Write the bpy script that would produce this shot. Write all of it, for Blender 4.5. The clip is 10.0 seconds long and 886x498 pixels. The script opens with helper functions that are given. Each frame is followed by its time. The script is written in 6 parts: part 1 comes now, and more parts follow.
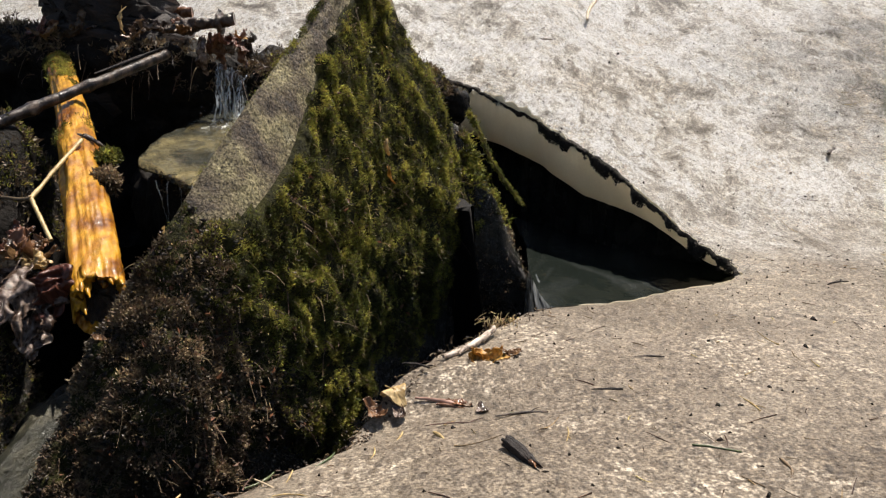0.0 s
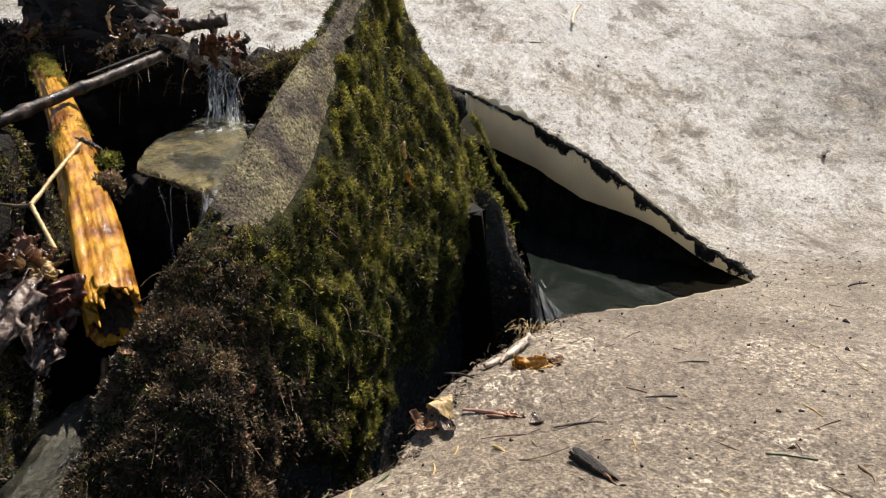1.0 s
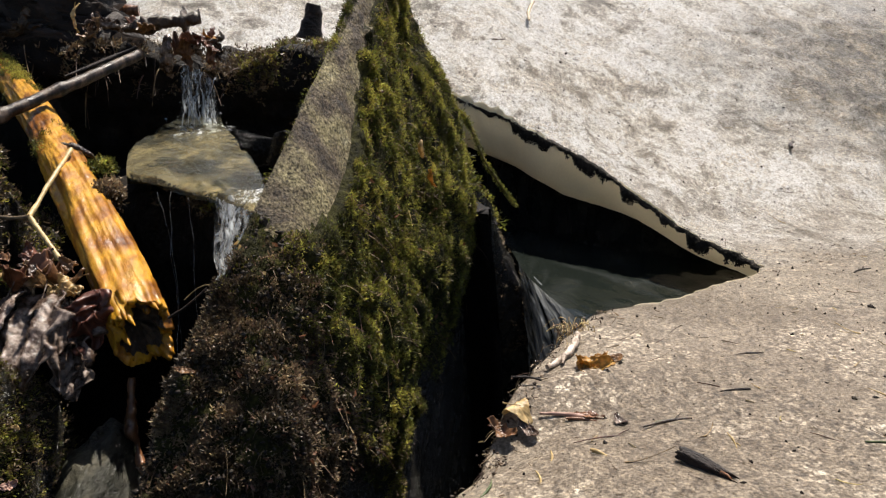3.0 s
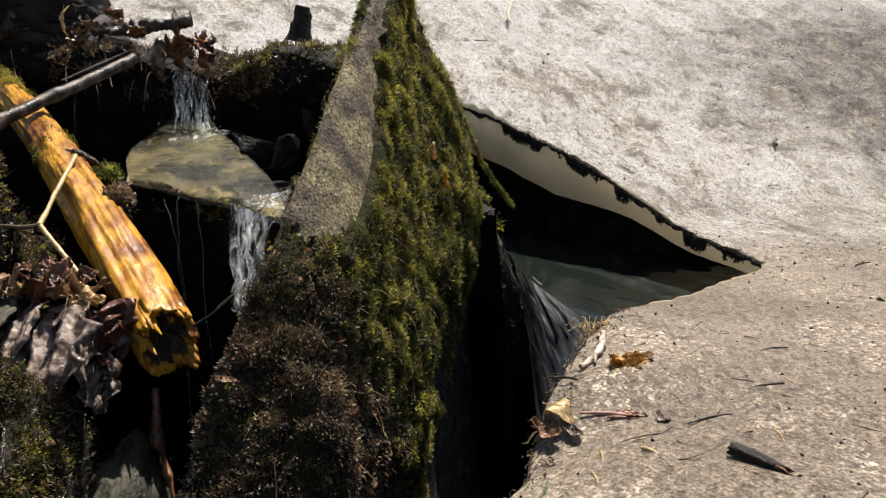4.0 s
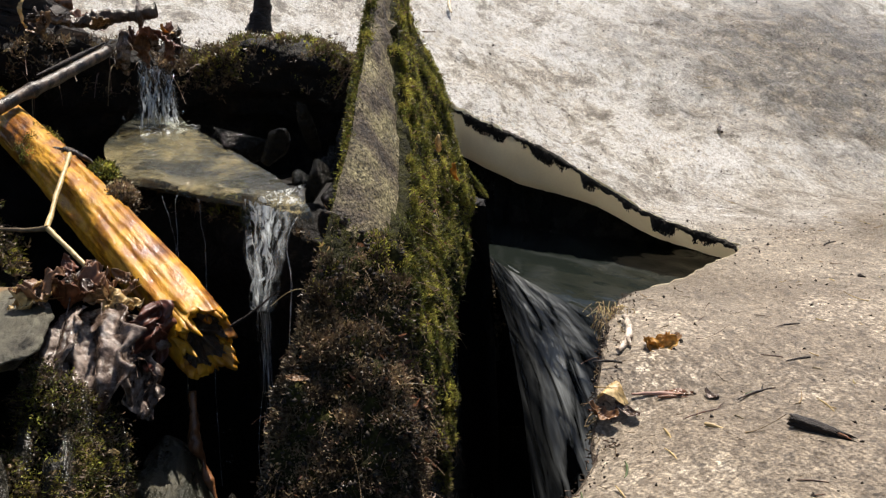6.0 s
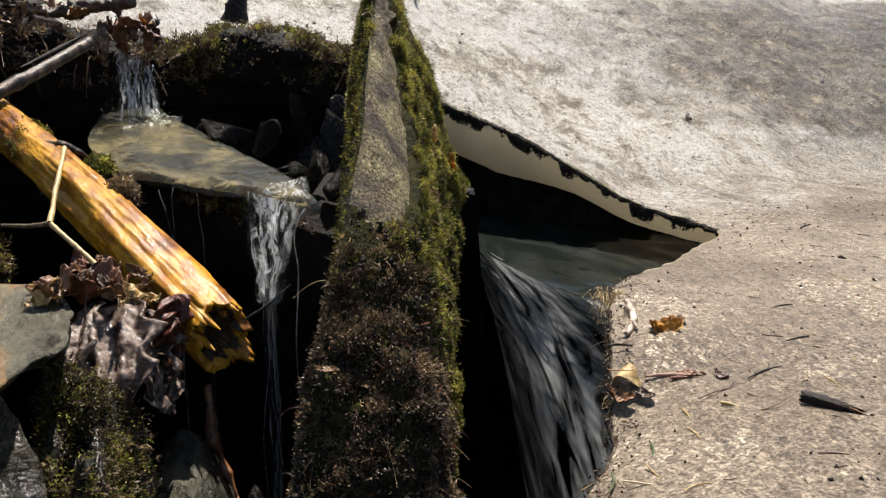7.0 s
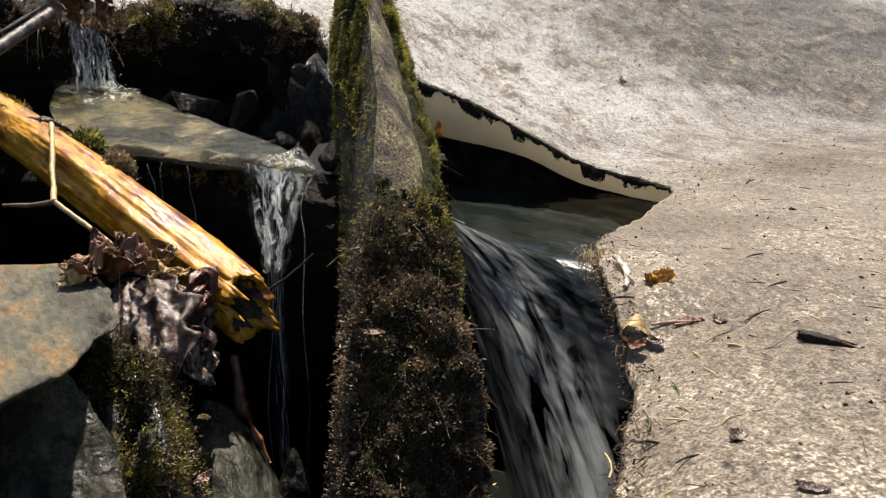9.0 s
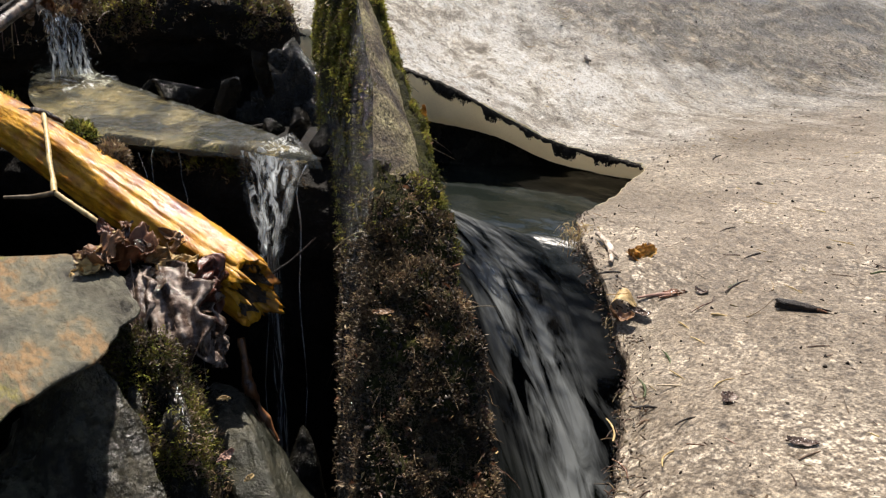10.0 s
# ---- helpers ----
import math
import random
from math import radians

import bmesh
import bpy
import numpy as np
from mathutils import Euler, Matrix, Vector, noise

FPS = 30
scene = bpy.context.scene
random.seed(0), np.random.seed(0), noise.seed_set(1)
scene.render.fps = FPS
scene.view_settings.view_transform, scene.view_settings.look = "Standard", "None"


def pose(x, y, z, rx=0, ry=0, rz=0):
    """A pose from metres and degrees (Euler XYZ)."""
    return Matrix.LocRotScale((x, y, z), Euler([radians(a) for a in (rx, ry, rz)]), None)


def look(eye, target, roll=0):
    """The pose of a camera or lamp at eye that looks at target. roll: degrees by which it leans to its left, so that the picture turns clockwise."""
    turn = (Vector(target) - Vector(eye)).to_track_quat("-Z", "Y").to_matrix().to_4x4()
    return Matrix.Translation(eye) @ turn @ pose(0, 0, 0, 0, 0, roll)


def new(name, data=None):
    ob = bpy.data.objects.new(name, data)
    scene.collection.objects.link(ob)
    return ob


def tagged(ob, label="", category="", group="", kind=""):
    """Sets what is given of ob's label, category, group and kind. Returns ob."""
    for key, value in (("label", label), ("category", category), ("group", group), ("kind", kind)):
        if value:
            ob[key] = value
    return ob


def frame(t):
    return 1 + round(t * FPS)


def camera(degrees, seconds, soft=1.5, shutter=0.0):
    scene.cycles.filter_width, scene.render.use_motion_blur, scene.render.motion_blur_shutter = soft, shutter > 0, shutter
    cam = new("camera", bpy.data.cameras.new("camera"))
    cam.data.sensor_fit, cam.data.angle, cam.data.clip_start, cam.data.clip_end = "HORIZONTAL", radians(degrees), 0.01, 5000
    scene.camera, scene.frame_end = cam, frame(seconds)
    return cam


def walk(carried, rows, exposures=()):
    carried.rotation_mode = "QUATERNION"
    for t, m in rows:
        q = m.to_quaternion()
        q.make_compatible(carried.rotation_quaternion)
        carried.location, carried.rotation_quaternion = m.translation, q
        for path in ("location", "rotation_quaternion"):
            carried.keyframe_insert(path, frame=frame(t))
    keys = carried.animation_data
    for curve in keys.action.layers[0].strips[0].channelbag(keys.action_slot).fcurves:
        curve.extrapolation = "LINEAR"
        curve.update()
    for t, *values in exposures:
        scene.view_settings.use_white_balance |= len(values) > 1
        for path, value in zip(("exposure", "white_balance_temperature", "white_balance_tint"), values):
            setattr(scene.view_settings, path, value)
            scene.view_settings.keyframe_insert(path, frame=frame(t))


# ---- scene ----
cam = camera(55.6, 10.0, soft=1.3)
METRES, EYE, TILT, LEAN, TURN = 0.8, 0.45, -16.0, 0.0, 0.0
EXPOSE = 0.91
ROWS = [
    (0.0, 0.0, 0.0, 0.0, 0.0, 0.0, -0.0),
    (0.5, -0.0594, 0.0244, 0.0008, -1.3, 0.26, 0.16),
    (1.0, -0.1187, 0.0486, -0.0005, -2.85, 0.4, 0.55),
    (1.5, -0.1769, 0.0702, -0.0012, -4.52, 0.43, 1.04),
    (2.0, -0.224, 0.0838, 0.0007, -5.97, 0.36, 1.5),
    (3.5, -0.3674, 0.1197, 0.0109, -10.06, 0.16, 3.0),
    (4.0, -0.4174, 0.1298, 0.0139, -11.44, 0.15, 3.52),
    (4.5, -0.4683, 0.1391, 0.0164, -12.93, 0.09, 3.99),
    (5.0, -0.5199, 0.1494, 0.0213, -14.6, -0.15, 4.35),
    (5.5, -0.569, 0.1598, 0.026, -16.42, -0.52, 4.74),
    (7.0, -0.7086, 0.1832, 0.0432, -21.81, -2.19, 6.01),
    (7.5, -0.7573, 0.1934, 0.0473, -23.37, -2.73, 6.47),
    (8.0, -0.802, 0.2029, 0.0491, -25.04, -3.35, 6.93),
    (8.5, -0.8441, 0.2086, 0.055, -26.98, -4.31, 7.31),
    (9.0, -0.8852, 0.2091, 0.0657, -28.87, -5.41, 7.71),
    (9.5, -0.9252, 0.2041, 0.0776, -30.59, -6.45, 8.19),
    (10.0, -0.9642, 0.1975, 0.0859, -32.14, -7.41, 8.71),
]
walk(cam, [(t, pose(0, 0, EYE, TILT, LEAN, TURN) @ pose(METRES * x, METRES * y, METRES * z, 90 + pitch, roll, yaw)) for t, x, y, z, yaw, pitch, roll in ROWS],
     exposures=((0.0, EXPOSE - 0.12, 6800.0, 12.0), (10.0, EXPOSE - 0.02, 6800.0, 12.0)))

# ---- daylight: a high sun ahead of the camera, blue sky ----
SUN_HEIGHT, SUN_TURN = 62.0, 30.0
sky_world = bpy.data.worlds.new("sky")
scene.world = sky_world
sky_world.use_nodes = True
sky_nodes = sky_world.node_tree.nodes
sky = sky_nodes.new("ShaderNodeTexSky")
sky.sky_type, sky.sun_disc = "NISHITA", False
sky.sun_elevation, sky.sun_rotation = radians(SUN_HEIGHT), radians(SUN_TURN)
sky_world.node_tree.links.new(sky.outputs[0], sky_nodes["Background"].inputs[0])
sky_nodes["Background"].inputs[1].default_value = 0.065
sun_data = bpy.data.lights.new("sun", "SUN")
sun_data.energy, sun_data.angle, sun_data.color = 5.0, radians(0.5), (1.0, 0.95, 0.87)
sun = new("sun", sun_data)
SUN_WAY = Vector((math.sin(radians(SUN_TURN)) * math.cos(radians(SUN_HEIGHT)), math.cos(radians(SUN_TURN)) * math.cos(radians(SUN_HEIGHT)), math.sin(radians(SUN_HEIGHT))))
sun.matrix_world = look(SUN_WAY * 30, (0, 0, 0))


# ---- materials ----
def ramp_node(nodes, stops):
    ramp = nodes.new("ShaderNodeValToRGB")
    while len(ramp.color_ramp.elements) < len(stops):
        ramp.color_ramp.elements.new(0.5)
    for e, (at, c) in zip(ramp.color_ramp.elements, stops):
        e.position, e.color = at, (*c, 1)
    return ramp


def surface(name, stops, scale=20, rough=0.6, bump=0.4, bscale=90, depth=0.004, stretch=(1, 1, 1), grain=0.35, gscale=160,
            island=0.0, objrand=0.0, coat=0.0, spec=0.5, thin=0.0, thin_color=None, rough_var=0.15, transmission=0.0, ior=1.45):
    """A mottled natural surface: a colour ramp over coarse noise, fine grain over it, uneven gloss and relief."""
    m = bpy.data.materials.new(name)
    m.use_nodes = True
    tree = m.node_tree
    nodes, link = tree.nodes, tree.links.new
    bsdf, out = nodes["Principled BSDF"], nodes["Material Output"]
    coord = nodes.new("ShaderNodeTexCoord")
    mapping = nodes.new("ShaderNodeMapping")
    mapping.inputs["Scale"].default_value = stretch
    link(coord.outputs["Object"], mapping.inputs["Vector"])
    coarse = nodes.new("ShaderNodeTexNoise")
    coarse.inputs["Scale"].default_value, coarse.inputs["Detail"].default_value, coarse.inputs["Roughness"].default_value = scale, 8, 0.62
    link(mapping.outputs[0], coarse.inputs["Vector"])
    ramp = ramp_node(nodes, stops)
    link(coarse.outputs["Fac"], ramp.inputs[0])
    fine = nodes.new("ShaderNodeTexNoise")
    fine.inputs["Scale"].default_value, fine.inputs["Detail"].default_value = gscale, 5
    link(mapping.outputs[0], fine.inputs["Vector"])
    span = nodes.new("ShaderNodeMapRange")
    span.inputs["From Min"].default_value, span.inputs["From Max"].default_value = 0.3, 0.7
    span.inputs["To Min"].default_value, span.inputs["To Max"].default_value = 1 - grain, 1 + grain
    link(fine.outputs["Fac"], span.inputs["Value"])
    shade = nodes.new("ShaderNodeVectorMath")
    shade.operation = "SCALE"
    link(ramp.outputs[0], shade.inputs[0])
    link(span.outputs[0], shade.inputs["Scale"])
    color = shade.outputs[0]
    if island or objrand:
        source = nodes.new("ShaderNodeNewGeometry").outputs["Random Per Island"] if island else nodes.new("ShaderNodeObjectInfo").outputs["Random"]
        hsv = nodes.new("ShaderNodeHueSaturation")
        vary = island or objrand
        for key, low, high in (("Hue", 0.5 - 0.06 * vary, 0.5 + 0.05 * vary), ("Value", 1 - 0.6 * vary, 1 + 0.7 * vary)):
            r = nodes.new("ShaderNodeMapRange")
            r.inputs["To Min"].default_value, r.inputs["To Max"].default_value = low, high
            link(source, r.inputs["Value"])
            link(r.outputs[0], hsv.inputs[key])
        link(color, hsv.inputs["Color"])
        color = hsv.outputs[0]
    link(color, bsdf.inputs["Base Color"])
    gloss = nodes.new("ShaderNodeMapRange")
    gloss.inputs["From Min"].default_value, gloss.inputs["From Max"].default_value = 0.3, 0.7
    gloss.inputs["To Min"].default_value, gloss.inputs["To Max"].default_value = max(0.02, rough - rough_var), min(1, rough + rough_var)
    link(coarse.outputs["Fac"], gloss.inputs["Value"])
    link(gloss.outputs[0], bsdf.inputs["Roughness"])
    bsdf.inputs["Specular IOR Level"].default_value = spec
    bsdf.inputs["Coat Weight"].default_value, bsdf.inputs["Coat Roughness"].default_value = coat, 0.13
    bsdf.inputs["Transmission Weight"].default_value, bsdf.inputs["IOR"].default_value = transmission, ior
    if bump:
        rough_noise = nodes.new("ShaderNodeTexNoise")
        rough_noise.inputs["Scale"].default_value, rough_noise.inputs["Detail"].default_value, rough_noise.inputs["Roughness"].default_value = bscale, 8, 0.65
        link(mapping.outputs[0], rough_noise.inputs["Vector"])
        b = nodes.new("ShaderNodeBump")
        b.inputs["Strength"].default_value, b.inputs["Distance"].default_value = bump, depth
        link(rough_noise.outputs["Fac"], b.inputs["Height"])
        link(b.outputs[0], bsdf.inputs["Normal"])
        if coat:
            link(b.outputs[0], bsdf.inputs["Coat Normal"])
    if thin:
        through_light = nodes.new("ShaderNodeBsdfTranslucent")
        if thin_color:
            through_light.inputs[0].default_value = (*thin_color, 1)
        else:
            link(color, through_light.inputs[0])
        mix = nodes.new("ShaderNodeMixShader")
        mix.inputs[0].default_value = thin
        link(bsdf.outputs[0], mix.inputs[1])
        link(through_light.outputs[0], mix.inputs[2])
        link(mix.outputs[0], out.inputs["Surface"])
    return m


def snow_surface():
    """Old granular snow: whiter crusts, grey-brown dirt in streaks, dark specks and bright ice grains."""
    m = bpy.data.materials.new("old_snow")
    m.use_nodes = True
    nodes, link = m.node_tree.nodes, m.node_tree.links.new
    bsdf = nodes["Principled BSDF"]
    coord = nodes.new("ShaderNodeTexCoord")

    def noise_at(scale, detail=8, rough=0.6, stretch=None, distort=0.0):
        n = nodes.new("ShaderNodeTexNoise")
        n.inputs["Scale"].default_value, n.inputs["Detail"].default_value = scale, detail
        n.inputs["Roughness"].default_value, n.inputs["Distortion"].default_value = rough, distort
        source = coord.outputs["Object"]
        if stretch:
            mp = nodes.new("ShaderNodeMapping")
            mp.inputs["Scale"].default_value, mp.inputs["Rotation"].default_value = stretch, (0, 0, radians(20))
            link(source, mp.inputs["Vector"])
            source = mp.outputs[0]
        link(source, n.inputs["Vector"])
        return n.outputs["Fac"]

    def blend(kind, fac, a, b):
        mx = nodes.new("ShaderNodeMix")
        mx.data_type, mx.blend_type = "RGBA", kind
        for socket, value in ((mx.inputs[0], fac), (mx.inputs[6], a), (mx.inputs[7], b)):
            if isinstance(value, tuple):
                socket.default_value = (*value, 1)
            elif isinstance(value, float):
                socket.default_value = value
            else:
                link(value, socket)
        return mx.outputs[2]

    def span(value, lo, hi, to_lo=0.0, to_hi=1.0):
        r = nodes.new("ShaderNodeMapRange")
        for k, v in zip(("From Min", "From Max", "To Min", "To Max"), (lo, hi, to_lo, to_hi)):
            r.inputs[k].default_value = v
        link(value, r.inputs["Value"])
        return r.outputs[0]

    # the low shelf by the brook is tan with soaked-in soil, the slope behind is cleaner, lumpy and white-crusted
    split = nodes.new("ShaderNodeSeparateXYZ")
    link(coord.outputs["Object"], split.inputs[0])
    broad = noise_at(2.6, 5, 0.6, None, 0.5)
    shelf = ramp_out(nodes, link, broad, [(0.34, (0.192, 0.153, 0.111)), (0.5, (0.255, 0.208, 0.155)), (0.66, (0.338, 0.286, 0.222))])
    shelf = blend("MULTIPLY", 1.0, shelf, ramp_out(nodes, link, noise_at(22, 8, 0.7, (1.2, 0.6, 1), 0.3), [(0.37, (0.88, 0.865, 0.85)), (0.5, (1.0, 1.0, 1.0)), (0.63, (1.12, 1.115, 1.11))]))
    lumps = nodes.new("ShaderNodeMath")
    lumps.operation = "MULTIPLY_ADD"
    link(broad, lumps.inputs[0])
    lumps.inputs[1].default_value = 0.30
    link(noise_at(11, 11, 0.80, (1.2, 0.6, 1), 0.5), lumps.inputs[2])
    slope = ramp_out(nodes, link, lumps.outputs[0], [(0.525, (0.14, 0.12, 0.096)), (0.575, (0.34, 0.305, 0.255)), (0.62, (0.66, 0.62, 0.55)), (0.68, (0.98, 0.96, 0.91))])
    reach_y = nodes.new("ShaderNodeMath")
    reach_y.operation = "MULTIPLY_ADD"
    link(noise_at(5, 6, 0.65, None, 0.3), reach_y.inputs[0])
    reach_y.inputs[1].default_value = 0.9
    link(split.outputs["Y"], reach_y.inputs[2])
    color = blend("MIX", span(reach_y.outputs[0], 1.80, 2.32), shelf, slope)
    # a broad sheet of grey water-soaked ice up the slope
    gap = nodes.new("ShaderNodeVectorMath")
    gap.operation = "DISTANCE"
    link(coord.outputs["Object"], gap.inputs[0])
    gap.inputs[1].default_value = (1.95, 2.35, 0.19)
    reach = nodes.new("ShaderNodeMath")
    reach.operation = "MULTIPLY_ADD"
    link(noise_at(4.0, 8, 0.7, None, 0.5), reach.inputs[0])
    reach.inputs[1].default_value = 1.5
    link(gap.outputs["Value"], reach.inputs[2])
    soaked = span(reach.outputs[0], 1.36, 1.95, 1.0, 0.0)
    color = blend("MIX", span(soaked, 0, 1, 0.0, 0.85), color, blend("MULTIPLY", 1.0, (0.125, 0.100, 0.066), ramp_out(nodes, link, noise_at(17, 8, 0.7, (1.2, 0.6, 1)), [(0.38, (0.4, 0.38, 0.35)), (0.5, (1, 1, 1)), (0.64, (4.0, 4.0, 4.0))])))
    # crusts of coarse pale grains
    crumb = nodes.new("ShaderNodeMath")
    crumb.operation = "MULTIPLY"
    link(span(noise_at(5.5, 6, 0.65, None, 0.4), 0.50, 0.62, 0.05, 0.9), crumb.inputs[0])
    link(span(noise_at(135, 2, 0.5), 0.50, 0.57), crumb.inputs[1])
    color = blend("MIX", crumb.outputs[0], color, (0.66, 0.57, 0.455))
    # small dark melt pits
    pits = span(noise_at(62, 5, 0.65, (1.2, 0.7, 1)), 0.355, 0.41, 0.8, 0.0)
    color = blend("MIX", pits, color, (0.085, 0.07, 0.055))
    # grains and specks
    color = blend("MULTIPLY", 0.9, color, ramp_out(nodes, link, noise_at(300, 3, 0.6), [(0.36, (0.34, 0.31, 0.28)), (0.5, (1, 1, 1)), (0.64, (1.75, 1.73, 1.69))]))
    color = blend("MULTIPLY", 0.85, color, ramp_out(nodes, link, noise_at(95, 4, 0.7, (1.15, 0.75, 1)), [(0.37, (0.42, 0.385, 0.35)), (0.45, (0.90, 0.885, 0.87)), (0.54, (1.06, 1.06, 1.06)), (0.63, (1.62, 1.61, 1.58))]))
    cap = nodes.new("ShaderNodeVectorMath")
    cap.operation = "MINIMUM"
    link(color, cap.inputs[0])
    cap.inputs[1].default_value = (0.97, 0.965, 0.95)
    link(cap.outputs[0], bsdf.inputs["Base Color"])
    wet = nodes.new("ShaderNodeMath")
    wet.operation = "MULTIPLY_ADD"
    link(soaked, wet.inputs[0])
    wet.inputs[1].default_value = -0.18
    link(span(noise_at(140, 3), 0.35, 0.65, 0.24, 0.65), wet.inputs[2])
    link(wet.outputs[0], bsdf.inputs["Roughness"])
    bsdf.inputs["Specular IOR Level"].default_value = 0.5
    b1 = nodes.new("ShaderNodeBump")
    b1.inputs["Strength"].default_value = 1.0
    link(span(split.outputs["Y"], 1.0, 1.8, 0.005, 0.045), b1.inputs["Distance"])
    link(noise_at(40, 9, 0.7, (1.1, 0.7, 1)), b1.inputs["Height"])
    b2 = nodes.new("ShaderNodeBump")
    b2.inputs["Strength"].default_value, b2.inputs["Distance"].default_value = 0.9, 0.005
    link(noise_at(230, 5, 0.7), b2.inputs["Height"])
    link(b1.outputs[0], b2.inputs["Normal"])
    link(b2.outputs[0], bsdf.inputs["Normal"])
    link(span(soaked, 0.1, 0.9, 0.0, 0.35), bsdf.inputs["Coat Weight"])
    bsdf.inputs["Coat Roughness"].default_value = 0.10
    link(b1.outputs[0], bsdf.inputs["Coat Normal"])
    glow = nodes.new("ShaderNodeBsdfTranslucent")
    glow.inputs[0].default_value = (0.88, 0.83, 0.73, 1)
    mix = nodes.new("ShaderNodeMixShader")
    mix.inputs[0].default_value = 0.18
    link(bsdf.outputs[0], mix.inputs[1])
    link(glow.outputs[0], mix.inputs[2])
    link(mix.outputs[0], nodes["Material Output"].inputs["Surface"])
    return m


def ramp_out(nodes, link, value, stops):
    r = ramp_node(nodes, stops)
    link(value, r.inputs[0])
    return r.outputs[0]


def water_surface(name, tint, murk, rough=0.06, spec=0.5, foam=0.0, space="UV", streak=(1, 1, 1), fscale=30, bump=0.3, bscale=25, cut=(0.5, 0.62), depth=0.01, core=((0.0, (1, 1, 1)), (1.0, (1, 1, 1))), start=1.0, body=0.35, distort=0.3, detail=7):
    """Clear water over a murky body, with torn white water in streaks where it falls."""
    m = bpy.data.materials.new(name)
    m.use_nodes = True
    nodes, link = m.node_tree.nodes, m.node_tree.links.new
    bsdf, out = nodes["Principled BSDF"], nodes["Material Output"]
    coord = nodes.new("ShaderNodeTexCoord")
    mp = nodes.new("ShaderNodeMapping")
    mp.inputs["Scale"].default_value = streak
    link(coord.outputs[space if foam else "Object"], mp.inputs["Vector"])
    bsdf.inputs["Base Color"].default_value = (*tint, 1)
    bsdf.inputs["Roughness"].default_value, bsdf.inputs["IOR"].default_value = rough, 1.33
    bsdf.inputs["Transmission Weight"].default_value, bsdf.inputs["Specular IOR Level"].default_value = 1 - murk, spec
    n = nodes.new("ShaderNodeTexNoise")
    n.inputs["Scale"].default_value, n.inputs["Detail"].default_value, n.inputs["Distortion"].default_value = bscale, 5, 0.4
    link(mp.outputs[0], n.inputs["Vector"])
    b = nodes.new("ShaderNodeBump")
    b.inputs["Strength"].default_value, b.inputs["Distance"].default_value = bump, depth
    link(n.outputs["Fac"], b.inputs["Height"])
    link(b.outputs[0], bsdf.inputs["Normal"])
    if foam:
        white = nodes.new("ShaderNodeBsdfPrincipled")
        white.inputs["Base Color"].default_value = (0.90, 0.94, 0.96, 1)
        white.inputs["Roughness"].default_value = 0.35
        link(b.outputs[0], white.inputs["Normal"])
        lit = nodes.new("ShaderNodeBsdfTranslucent")
        lit.inputs[0].default_value = (0.80, 0.86, 0.90, 1)
        froth = nodes.new("ShaderNodeMixShader")
        froth.inputs[0].default_value = 0.4
        link(white.outputs[0], froth.inputs[1])
        link(lit.outputs[0], froth.inputs[2])
        f = nodes.new("ShaderNodeTexNoise")
        f.inputs["Scale"].default_value, f.inputs["Detail"].default_value, f.inputs["Roughness"].default_value, f.inputs["Distortion"].default_value = fscale, detail, 0.6, distort
        link(mp.outputs[0], f.inputs["Vector"])
        r = nodes.new("ShaderNodeMapRange")
        r.inputs["From Min"].default_value, r.inputs["From Max"].default_value = cut
        r.inputs["To Max"].default_value = foam
        link(f.outputs["Fac"], r.inputs["Value"])
        # the torn white core of the flow, clear at its margins and where it leaves the lip
        parts = nodes.new("ShaderNodeSeparateXYZ")
        link(coord.outputs["UV"], parts.inputs[0])
        across = ramp_node(nodes, core)
        link(parts.outputs[0], across.inputs[0])
        down = nodes.new("ShaderNodeMapRange")
        down.inputs["From Min"].default_value, down.inputs["From Max"].default_value, down.inputs["To Min"].default_value = 0.0, 0.55, start
        link(parts.outputs[1], down.inputs["Value"])
        torn = nodes.new("ShaderNodeMath")
        torn.operation = "MULTIPLY"
        link(across.outputs[0], torn.inputs[0])
        link(down.outputs[0], torn.inputs[1])
        both = nodes.new("ShaderNodeMath")
        both.operation, both.use_clamp = "MULTIPLY", True
        link(torn.outputs[0], both.inputs[0])
        link(r.outputs[0], both.inputs[1])
        clear = nodes.new("ShaderNodeBsdfTransparent")
        thin = nodes.new("ShaderNodeMixShader")
        thin.inputs[0].default_value = body
        link(clear.outputs[0], thin.inputs[1])
        link(bsdf.outputs[0], thin.inputs[2])
        mix = nodes.new("ShaderNodeMixShader")
        link(both.outputs[0], mix.inputs[0])
        link(thin.outputs[0], mix.inputs[1])
        link(froth.outputs[0], mix.inputs[2])
        link(mix.outputs[0], out.inputs["Surface"])
    return m


SNOW = snow_surface()
ICE = surface("ice_face", [(0.3, (0.84, 0.70, 0.47)), (0.55, (0.94, 0.82, 0.58)), (0.75, (0.97, 0.88, 0.66))], 9, 0.45, 0.15, 60, 0.002, grain=0.06, gscale=220, thin=0.4, thin_color=(0.99, 0.91, 0.70))
# wet soil with the deep shade of gully and undercuts put into its colour
SOIL = surface("shaded_wet_soil", [(0.3, (0.003, 0.0025, 0.002)), (0.55, (0.008, 0.006, 0.0045)), (0.8, (0.028, 0.021, 0.014))], 24, 0.6, 0.9, 70, 0.012, spec=0.15)
DIRT = surface("black_dirt", [(0.3, (0.010, 0.008, 0.006)), (0.7, (0.04, 0.032, 0.025))], 60, 0.7, 0.6, 150, 0.004, island=0.5, spec=0.25)
